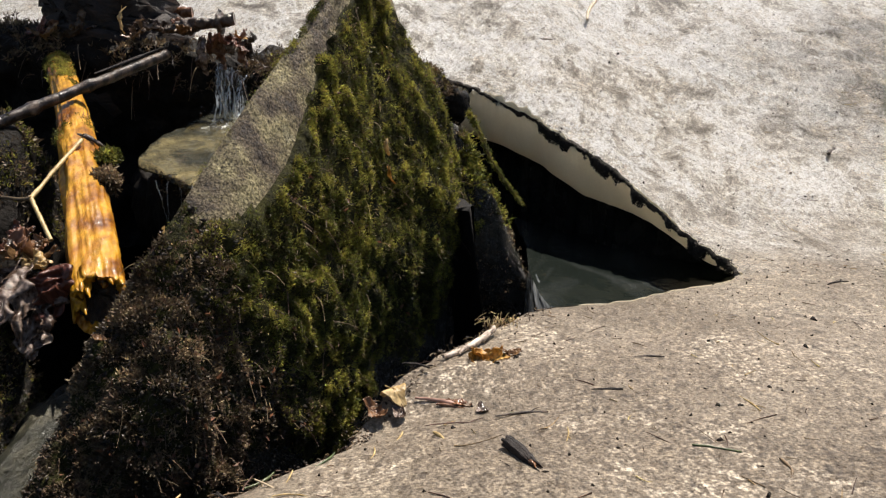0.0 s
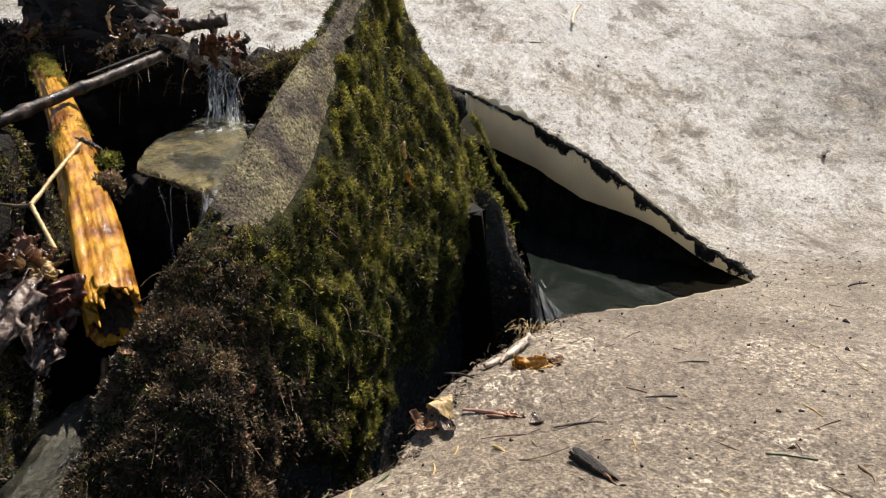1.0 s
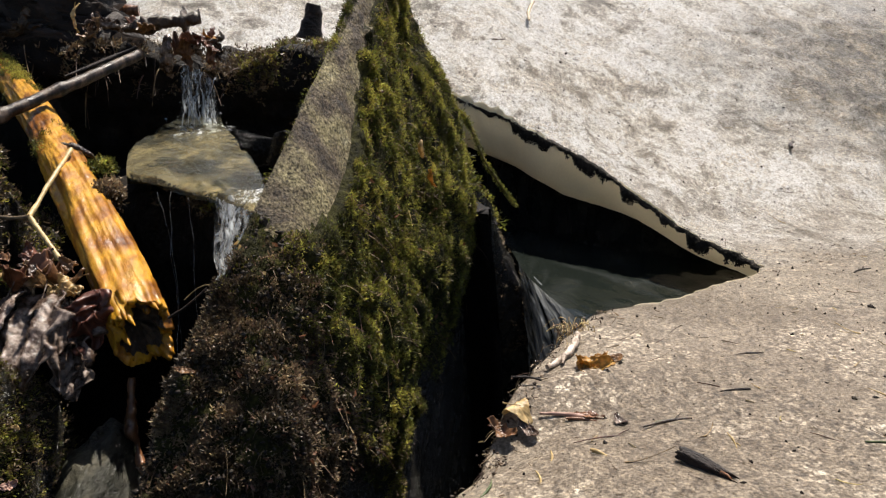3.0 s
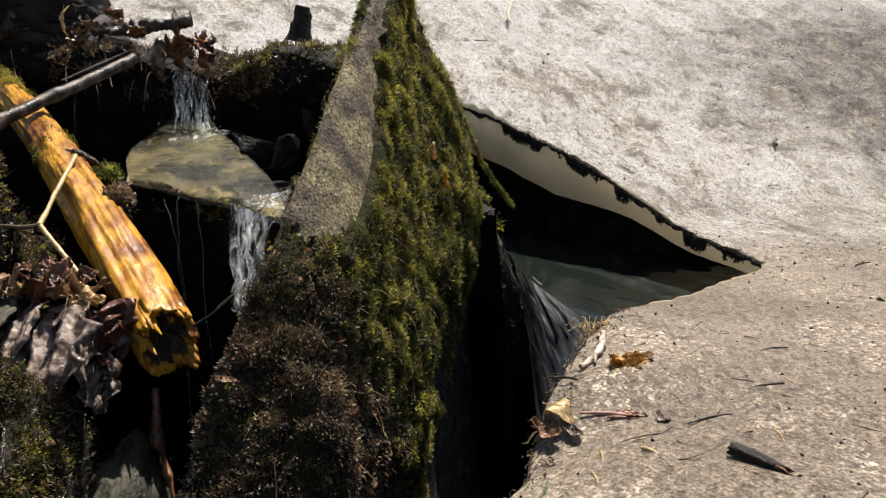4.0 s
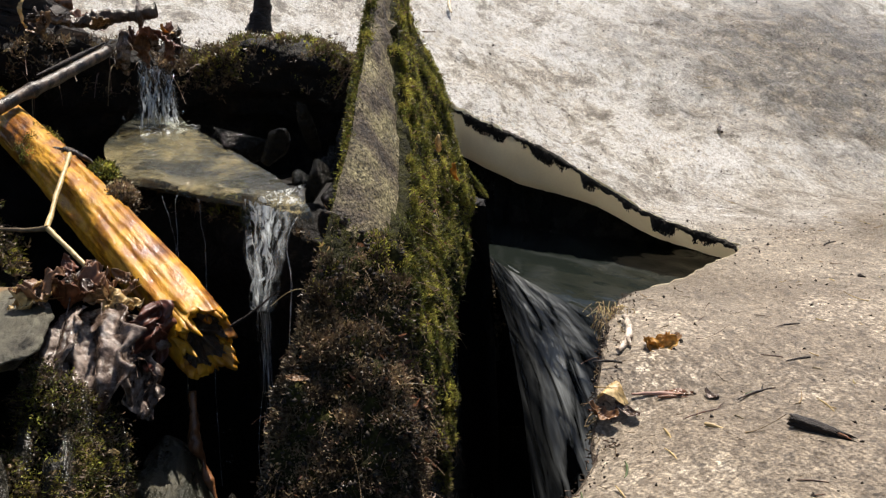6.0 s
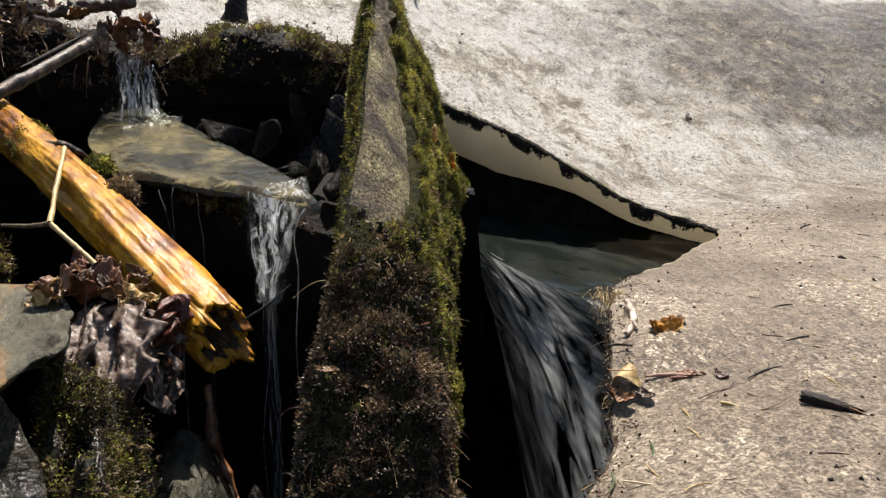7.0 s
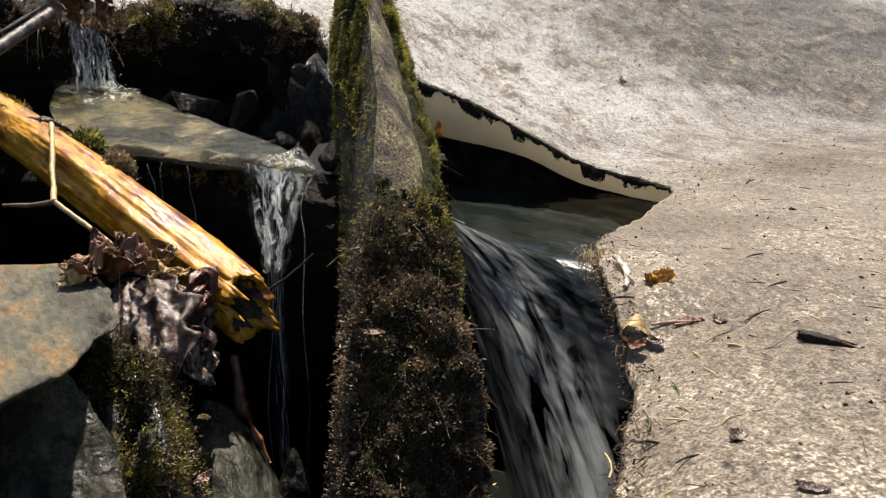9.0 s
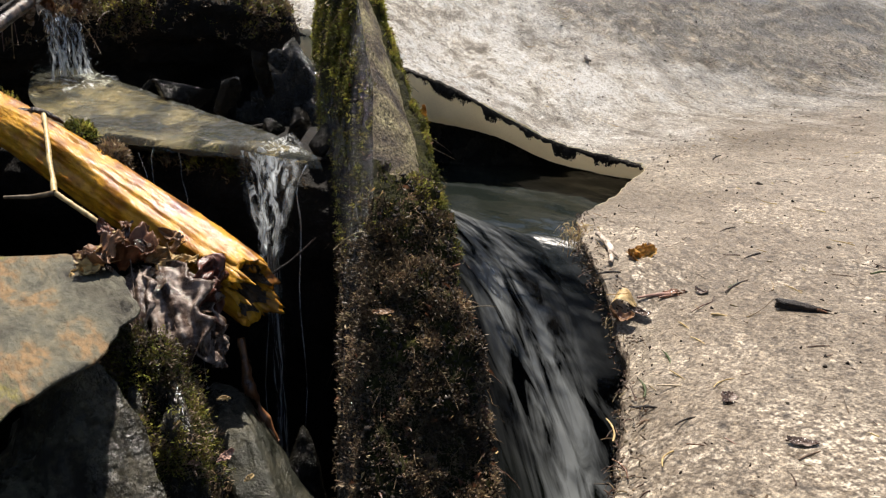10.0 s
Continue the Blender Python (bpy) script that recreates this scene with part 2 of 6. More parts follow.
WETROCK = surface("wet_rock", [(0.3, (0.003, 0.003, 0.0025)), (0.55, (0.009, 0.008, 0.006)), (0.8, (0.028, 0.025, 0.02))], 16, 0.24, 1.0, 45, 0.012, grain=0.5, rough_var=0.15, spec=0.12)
GREYROCK = surface("grey_schist", [(0.36, (0.009, 0.010, 0.007)), (0.5, (0.026, 0.027, 0.020)), (0.64, (0.072, 0.066, 0.045))], 14, 0.34, 0.9, 60, 0.006, stretch=(1, 1, 2.5), grain=0.4, spec=0.3)
FLATROCK = surface("flat_schist", [(0.33, (0.014, 0.012, 0.008)), (0.36, (0.075, 0.068, 0.050)), (0.43, (0.105, 0.100, 0.074)), (0.49, (0.145, 0.128, 0.085)), (0.54, (0.235, 0.145, 0.068)), (0.585, (0.125, 0.112, 0.070)), (0.63, (0.20, 0.17, 0.045)), (0.68, (0.10, 0.09, 0.06))], 10, 0.5, 1.0, 45, 0.014, stretch=(1.5, 0.6, 1), grain=0.35, gscale=110, spec=0.3)
FINROCK = surface("fin_stone", [(0.3, (0.012, 0.011, 0.008)), (0.6, (0.030, 0.027, 0.020)), (0.8, (0.075, 0.066, 0.046))], 16, 0.18, 1.0, 60, 0.028, grain=0.5, gscale=260, spec=0.6, rough_var=0.2)
LICHEN = surface("lichen_crust", [(0.36, (0.018, 0.012, 0.008)), (0.43, (0.075, 0.055, 0.036)), (0.50, (0.135, 0.108, 0.062)), (0.57, (0.19, 0.160, 0.088)), (0.63, (0.25, 0.215, 0.115)), (0.71, (0.34, 0.31, 0.21))], 18, 0.7, 1.0, 130, 0.012, grain=0.95, gscale=340, stretch=(1, 1, 0.8), spec=0.35)
MOSS = surface("moss", [(0.36, (0.022, 0.026, 0.007)), (0.48, (0.108, 0.112, 0.021)), (0.60, (0.37, 0.335, 0.070))], 26, 0.55, 0, 80, 0.002, grain=0.4, island=0.65, thin=0.4, spec=0.3)
DARKMOSS = surface("dark_moss", [(0.34, (0.028, 0.019, 0.011)), (0.5, (0.108, 0.078, 0.047)), (0.66, (0.30, 0.21, 0.12))], 22, 0.5, 0, 80, 0.002, grain=0.4, island=0.45, thin=0.2, spec=0.4)
MOSSBED = surface("moss_bed", [(0.3, (0.010, 0.010, 0.004)), (0.6, (0.035, 0.034, 0.010)), (0.8, (0.08, 0.072, 0.018))], 40, 0.8, 0.9, 90, 0.012, grain=0.6, spec=0.12)
LOGWOOD = surface("wet_yellow_wood", [(0.30, (0.05, 0.014, 0.001)), (0.38, (0.17, 0.055, 0.002)), (0.46, (0.32, 0.130, 0.005)), (0.54, (0.47, 0.235, 0.014)), (0.62, (0.38, 0.160, 0.007)), (0.74, (0.20, 0.066, 0.003))], 24, 0.5, 0.6, 22, 0.010, stretch=(1, 0.4, 0.8), grain=0.3, gscale=120, coat=0.4, rough_var=0.12, spec=0.25)
LOGBARK = surface("peeling_inner_bark", [(0.3, (0.05, 0.018, 0.006)), (0.5, (0.17, 0.060, 0.007)), (0.72, (0.34, 0.145, 0.018))], 34, 0.5, 0.8, 40, 0.010, stretch=(1, 0.5, 1), grain=0.4, coat=0.3, spec=0.25)
ROTWOOD = surface("dark_rotten_wood", [(0.3, (0.012, 0.007, 0.004)), (0.6, (0.06, 0.032, 0.014)), (0.8, (0.18, 0.10, 0.035))], 40, 0.35, 0.9, 90, 0.008, stretch=(1, 0.35, 1), coat=0.3)
GREYBARK = surface("grey_branch_bark", [(0.38, (0.008, 0.005, 0.003)), (0.5, (0.035, 0.022, 0.015)), (0.62, (0.13, 0.088, 0.06))], 60, 0.4, 0.7, 140, 0.003, stretch=(1, 1, 0.4))
PALEWOOD = surface("pale_cut_wood", [(0.3, (0.38, 0.28, 0.17)), (0.7, (0.62, 0.51, 0.35))], 60, 0.5, 0.4, 150, 0.002, stretch=(1, 1, 0.3))
STRAW = surface("dry_straw", [(0.3, (0.33, 0.22, 0.09)), (0.7, (0.62, 0.47, 0.23))], 60, 0.45, 0.2, 200, 0.001, island=0.45, thin=0.15)
ROOT = surface("dead_rootlets", [(0.3, (0.05, 0.032, 0.018)), (0.7, (0.19, 0.12, 0.065))], 60, 0.5, 0, 200, 0.001, island=0.6)
TWIG = surface("brown_twig", [(0.3, (0.05, 0.03, 0.02)), (0.7, (0.17, 0.10, 0.06))], 90, 0.55, 0.5, 250, 0.001, objrand=0.5)
BLACKBARK = surface("black_bark", [(0.3, (0.006, 0.004, 0.003)), (0.6, (0.02, 0.012, 0.009)), (0.8, (0.07, 0.04, 0.028))], 80, 0.7, 1.0, 160, 0.006, stretch=(0.4, 1, 1))
NEEDLE = surface("green_needle", [(0.3, (0.035, 0.06, 0.02)), (0.7, (0.10, 0.13, 0.045))], 80, 0.4, 0.2, 250, 0.001, objrand=0.4)
GOLDLEAF = surface("golden_dead_leaf", [(0.3, (0.20, 0.075, 0.012)), (0.5, (0.48, 0.24, 0.04)), (0.72, (0.68, 0.44, 0.14))], 38, 0.4, 0.5, 110, 0.003, thin=0.3)
TANLEAF = surface("tan_dead_leaf", [(0.3, (0.38, 0.24, 0.09)), (0.7, (0.64, 0.48, 0.24))], 30, 0.45, 0.4, 110, 0.002, thin=0.25)
BROWNLEAF = surface("brown_dead_leaf", [(0.3, (0.07, 0.03, 0.015)), (0.6, (0.20, 0.095, 0.045)), (0.8, (0.34, 0.19, 0.10))], 34, 0.4, 0.5, 110, 0.002, objrand=0.5, thin=0.2)
GREYLEAF = surface("wet_grey_leaf", [(0.34, (0.034, 0.019, 0.012)), (0.5, (0.090, 0.058, 0.042)), (0.66, (0.29, 0.225, 0.185))], 40, 0.28, 1.0, 60, 0.004, thin=0.1, coat=0.4, spec=0.4)
PINKBARK = surface("pink_bark_strip", [(0.3, (0.24, 0.12, 0.085)), (0.7, (0.46, 0.29, 0.22))], 50, 0.55, 0.4, 160, 0.002, stretch=(0.4, 1, 1))
RUSTWOOD = surface("rusty_bark_strip", [(0.3, (0.06, 0.025, 0.012)), (0.6, (0.20, 0.085, 0.035)), (0.8, (0.32, 0.16, 0.07))], 40, 0.35, 0.6, 90, 0.004, stretch=(1, 1, 0.25), coat=0.3)
POOLWATER = water_surface("pool_water", (0.36, 0.36, 0.27), 0.10, 0.05, streak=(0.7, 1.2, 1.0), bump=0.7, bscale=30, depth=0.018)
DEEPWATER = water_surface("deep_water", (0.008, 0.010, 0.008), 0.9, spec=0.22, bump=0.45, bscale=22)
FALLWATER = water_surface("falling_water", (0.020, 0.026, 0.030), 0.9, 0.25, 0.12, foam=1.0, streak=(3.6, 1.9, 1), fscale=2.6, bump=0.25, bscale=5, cut=(0.38, 0.68), start=0.16, body=0.85, distort=0.8, detail=6, depth=0.01,
                          core=((0.0, (0.16, 0.16, 0.16)), (0.10, (0.35, 0.35, 0.35)), (0.24, (1.0, 1.0, 1.0)), (0.36, (1.8, 1.8, 1.8)), (0.50, (1.55, 1.55, 1.55)), (0.60, (0.7, 0.7, 0.7)), (0.72, (0.2, 0.2, 0.2)), (1.0, (0.08, 0.08, 0.08))))
CAVEWATER = water_surface("cave_water", (0.010, 0.013, 0.011), 0.9, 0.10, 0.2, foam=0.05, space="Object", streak=(1, 0.45, 1), fscale=7, bump=0.5, bscale=16, cut=(0.46, 0.74), body=1.0, distort=1.2)
BRIGHTFALL = water_surface("bright_falling_water", (0.55, 0.58, 0.58), 0.10, foam=0.8, streak=(3.4, 1.3, 1), fscale=2.6, bump=1.0, bscale=4, cut=(0.48, 0.64), body=0.2, distort=1.2, detail=6, core=((0.0, (0, 0, 0)), (0.25, (1, 1, 1)), (0.75, (1, 1, 1)), (1.0, (0, 0, 0))))
STRAND = surface("glassy_water_strand", [(0.3, (0.75, 0.82, 0.86)), (0.7, (0.95, 0.97, 1.0))], 60, 0.12, 0.6, 120, 0.004, transmission=0.8, ior=1.33, grain=0.05, rough_var=0.08)
DIRTYICE = surface("soiled_ice", [(0.34, (0.03, 0.02, 0.013)), (0.5, (0.12, 0.085, 0.055)), (0.66, (0.34, 0.27, 0.19))], 45, 0.5, 1.0, 90, 0.012, grain=0.5, gscale=200)
TWIGBARK = surface("pale_twig_bark", [(0.38, (0.05, 0.035, 0.028)), (0.45, (0.30, 0.235, 0.18)), (0.60, (0.58, 0.50, 0.42))], 130, 0.5, 0.6, 260, 0.002, stretch=(0.5, 1, 1))


# ---- mesh helpers ----
rng = np.random.default_rng(7)


def lattice(p, seed=0):
    """Smooth value noise, -1 to 1, at the rows of p."""
    i = np.floor(p).astype(np.int64)
    f = p - i
    f = f * f * (3 - 2 * f)
    total = np.zeros(len(p))
    for dx in (0, 1):
        for dy in (0, 1):
            for dz in (0, 1):
                n = (i[:, 0] + dx) * 73856093 ^ (i[:, 1] + dy) * 19349663 ^ (i[:, 2] + dz) * 83492791 ^ (seed * 26544357 + 12345)
                n = ((n ^ (n >> 13)) * 1274126177) & 0x7FFFFFFF
                n = ((n ^ (n >> 15)) * 362437) & 0xFFFFFF
                w = np.where(dx, f[:, 0], 1 - f[:, 0]) * np.where(dy, f[:, 1], 1 - f[:, 1]) * np.where(dz, f[:, 2], 1 - f[:, 2])
                total += w * n / 0xFFFFFF
    return total * 2 - 1


def fbm(p, scale, octaves=4, seed=0, gain=0.5):
    p = np.asarray(p, float)
    total, amp, s = np.zeros(len(p)), 1.0, scale
    for k in range(octaves):
        total += amp * lattice(p * s + 17.3 * k, seed + k)
        amp, s = amp * gain, s * 2.03
    return total


def unit(a):
    return a / np.maximum(np.linalg.norm(a, axis=-1, keepdims=True), 1e-9)


def smooth(a, lo, hi):
    t = np.clip((a - lo) / (hi - lo), 0, 1)
    return t * t * (3 - 2 * t)


def mesh_ob(name, verts, faces, material, parent=None, label="", uv=None, flat=False):
    me = bpy.data.meshes.new(name)
    me.from_pydata(np.asarray(verts).tolist(), [], faces if isinstance(faces, list) else faces.tolist())
    me.materials.append(material)
    me.polygons.foreach_set("use_smooth", [not flat] * len(me.polygons))
    if uv is not None:
        layer = me.uv_layers.new(name="flow")
        index = np.zeros(len(me.loops), int)
        me.loops.foreach_get("vertex_index", index)
        layer.data.foreach_set("uv", np.asarray(uv)[index].ravel())
    me.update()
    ob = new(name, me)
    ob.parent = parent
    if label:
        ob["label"] = label
    return ob


def part(name, bm, material, parent, label=""):
    me = bpy.data.meshes.new(name)
    bm.to_mesh(me)
    bm.free()
    me.materials.append(material)
    me.polygons.foreach_set("use_smooth", [True] * len(me.polygons))
    ob = new(name, me)
    ob.parent = parent
    if label:
        ob["label"] = label
    return ob


def group_at(name, label, category, group="", kind=""):
    return tagged(new(name), label, category, group, kind)


def sheet_faces(n, m, wrap=False):
    """Quads of an n by m grid of points; wrap joins the last column to the first."""
    i, j = np.meshgrid(np.arange(n - 1), np.arange(m if wrap else m - 1), indexing="ij")
    k = (j + 1) % m
    return np.stack([i * m + j, (i + 1) * m + j, (i + 1) * m + k, i * m + k], -1).reshape(-1, 4)


def sheet_normals(P):
    return unit(np.cross(np.gradient(P, axis=0), np.gradient(P, axis=1)))


def tube(points, radii, sides=6, rough=0.0, seed=0):
    """Vertices and faces of a closed tube along points."""
    pts, radii = np.asarray(points, float), np.broadcast_to(np.asarray(radii, float), len(points))
    way = unit(np.gradient(pts, axis=0))
    side = unit(np.cross(way, [0.123, 0.31, 0.943]))
    up = np.cross(way, side)
    a = np.linspace(0, 2 * math.pi, sides, endpoint=False)
    ring = radii[:, None, None] * (np.cos(a)[None, :, None] * side[:, None] + np.sin(a)[None, :, None] * up[:, None])
    V = (pts[:, None] + ring).reshape(-1, 3)
    if rough:
        V = V + unit(ring.reshape(-1, 3)) * (rough * np.repeat(radii, sides) * fbm(V, 60, 3, seed))[:, None]
    F = sheet_faces(len(pts), sides, True).tolist()
    F += [list(range(sides))[::-1], [(len(pts) - 1) * sides + k for k in range(sides)]]
    return V, F


def joined(pieces):
    V, F, n = [], [], 0
    for v, f in pieces:
        V.append(np.asarray(v))
        F += [[n + k for k in face] for face in f]
        n += len(v)
    return np.concatenate(V), F


def blades(P, D, length, width, bend=0.35):
    """Small pointed leaflets at P along D: vertices and faces."""
    n = len(P)
    D = unit(D)
    side = unit(np.cross(D, rng.normal(size=(n, 3))))
    back = np.cross(D, side)
    L, W = np.broadcast_to(length, n)[:, None], np.broadcast_to(width, n)[:, None]
    mid = P + D * L * 0.5 + back * L * bend * 0.3
    V = np.stack([P, mid + side * W / 2, P + D * L + back * L * bend * rng.uniform(-1, 1, (n, 1)), mid - side * W / 2], 1).reshape(-1, 3)
    b = np.arange(n)[:, None] * 4
    return V, np.concatenate([b + [0, 1, 2], b + [0, 2, 3]], 0)


def strands(P, D, length, radius, droop=0.5, seed=1):
    """Thin curled fibres, three-sided, at P along D."""
    pieces = []
    for p, d, l, r in zip(P, unit(D), length, radius):
        t = np.linspace(0, 1, 6)[:, None]
        curl = rng.normal(0, 0.35, 3)
        pts = p + d * l * t + curl * l * t ** 2 * 0.7 + np.array([0, 0, -droop]) * l * t ** 2
        pieces.append(tube(pts, r * (1 - 0.6 * t[:, 0]), 3))
    return joined(pieces)


def crumbs(P, size, seed=0):
    """Little angular clods at P."""
    base = np.array([[1, 0, 0], [-1, 0, 0], [0, 1, 0], [0, -1, 0], [0, 0, 1], [0, 0, -1]], float)
    F0 = np.array([[0, 2, 4], [2, 1, 4], [1, 3, 4], [3, 0, 4], [2, 0, 5], [1, 2, 5], [3, 1, 5], [0, 3, 5]])
    n = len(P)
    S = np.broadcast_to(size, n)[:, None, None] * rng.uniform(0.45, 1.25, (n, 1, 3))
    V = (P[:, None] + base[None] * S * rng.uniform(0.7, 1.2, (n, 6, 1)) + rng.normal(0, 0.22, (n, 6, 3)) * S).reshape(-1, 3)
    return V, (np.arange(n)[:, None, None] * 6 + F0[None]).reshape(-1, 3)


def boulder(name, centre, size, material, seed, cuts=7, lump=0.16, fine=0.03, turn=(0, 0, 0), parent=None, label="", level=5, keep=(0.62, 0.95)):
    """An angular stone: a fine sphere with flats broken off it, then weathered."""
    bm = bmesh.new()
    bmesh.ops.create_icosphere(bm, subdivisions=level, radius=1)
    bm.verts.ensure_lookup_table()
    V = np.array([v.co for v in bm.verts])
    F = [[v.index for v in f.verts] for f in bm.faces]
    bm.free()
    r = np.random.default_rng(seed)
    for _ in range(cuts):
        n = unit(r.normal(size=3))
        d = r.uniform(*keep)
        over = np.maximum(V @ n - d, 0)
        V = V - over[:, None] * n * 0.96
    V = V * (1 + lump * fbm(V, 1.3, 3, seed) + fine * fbm(V, 6, 4, seed + 9))[:, None]
    V = V * np.asarray(size)
    R = np.array(Euler([radians(a) for a in turn]).to_matrix())
    return mesh_ob(name, V @ R.T + np.asarray(centre), F, material, parent, label)


# ---- the snow field, with the hole that the brook has melted into it ----
HOLE = [(0.468, 1.322), (0.400, 1.285), (0.322, 1.240), (0.226, 1.193), (0.135, 1.150), (0.092, 1.098), (0.052, 1.045), (-0.003, 0.958), (-0.050, 0.887),
        (-0.086, 0.825), (-0.124, 0.768), (-0.188, 0.712), (-0.278, 0.628), (-0.41, 0.49), (-0.60, 0.24), (-0.85, -0.25), (-1.3, -0.9), (-3.0, -1.2),
        (-3.0, 2.3), (-1.6, 2.25), (-0.9, 2.17), (-0.45, 2.13), (-0.25, 2.20), (-0.05, 2.36), (0.06, 2.32), (0.16, 2.20), (0.235, 2.10), (0.295, 1.99),
        (0.389, 1.855), (0.470, 1.715), (0.515, 1.580), (0.528, 1.480), (0.515, 1.395), (0.492, 1.345)]


def edge_sag(x, y):
    """How far the near snow has slumped towards its melted edge."""
    into = (np.asarray(x, float) + 0.084) * 0.711 - (np.asarray(y, float) - 0.82) * 0.703
    return 0.048 * np.exp(-np.abs(into) / 0.075) * smooth(0.91 - np.asarray(y, float), 0.0, 0.12)


def snow_height(x, y):
    x, y = np.asarray(x, float), np.asarray(y, float)
    start = 1.68 - 0.19 * smooth(0.53 - x, -0.08, 0.24)
    yy = np.minimum(y, 9)
    rise = 0.36 * 0.05 * np.logaddexp(0, (yy - start) / 0.05)
    left = 0.10 * smooth(-x, 0.0, 0.5) * smooth(y, 1.7, 2.3)
    return 0.10 - 0.06 * np.clip(y, 0.2, 9) + rise + left + 0.04 * np.maximum(0, 0.4 - y) - edge_sag(x, y)


def snow_relief(x, y):
    p = np.stack([x, y, np.zeros_like(x)], -1)
    far = smooth(y, 1.4, 2.2)
    return (0.004 + 0.009 * far) * fbm(p, 3.1, 3, 3) + (0.0020 + 0.0075 * far) * fbm(p, 15, 3, 5) + (0.0010 + 0.0085 * far) * np.abs(fbm(p, 34, 2, 8))


def dense_hole():
    pts = []
    H = np.array(HOLE)
    for k in range(len(H)):
        p0, p1, p2, p3 = H[k - 1], H[k], H[(k + 1) % len(H)], H[(k + 2) % len(H)]
        n = max(3, int(np.linalg.norm(p2 - p1) / 0.004)) if abs(p1[0]) < 1 and p1[1] > 0 else 12
        t = np.linspace(0, 1, n, endpoint=False)[:, None]
        pts.append(0.5 * (2 * p1 + (p2 - p0) * t + (2 * p0 - 5 * p1 + 4 * p2 - p3) * t ** 2 + (3 * p1 - p0 - 3 * p2 + p3) * t ** 3))
    P = np.concatenate(pts)
    q = np.c_[P, np.zeros(len(P))]
    way = unit(np.roll(P, -2, 0) - np.roll(P, 2, 0))
    out = np.stack([way[:, 1], -way[:, 0]], -1)
    rag = np.where(P[:, 1] > 1.34, 0.007, 0.0035)
    P = P + out * (rag * fbm(q, 45, 3, 21))[:, None]
    return P, out


HOLE_P, HOLE_OUT = dense_hole()
if ((HOLE_P[:, 0] * np.roll(HOLE_P[:, 1], -1) - HOLE_P[:, 1] * np.roll(HOLE_P[:, 0], -1)).sum()) <= 0:
    HOLE_OUT = -HOLE_OUT


def in_hole(x, y):
    inside = np.zeros(x.shape, bool)
    H = HOLE_P
    for (x0, y0), (x1, y1) in zip(H, np.roll(H, -1, 0)):
        if y0 != y1:
            cross = ((y0 > y) != (y1 > y)) & (x < (x1 - x0) * (y - y0) / (y1 - y0) + x0)
            inside ^= cross
    return inside


def nearest(xy):
    index, dist = np.zeros(len(xy), int), np.zeros(len(xy))
    for a in range(0, len(xy), 4000):
        d = ((xy[a:a + 4000, None] - HOLE_P[None]) ** 2).sum(-1)
        index[a:a + 4000] = d.argmin(1)
        dist[a:a + 4000] = np.sqrt(d.min(1))
    return index, dist


def spread(lo, hi, step, far_lo, far_hi):
    mid = np.arange(lo, hi, step)
    k = np.arange(1, 26)
    grow = step * (1.32 ** k - 1) / 0.32 * 1.2
    return np.concatenate([np.maximum(lo - grow[::-1], far_lo)[grow[::-1] <= lo - far_lo], mid, (hi + grow)[grow <= far_hi - hi]])


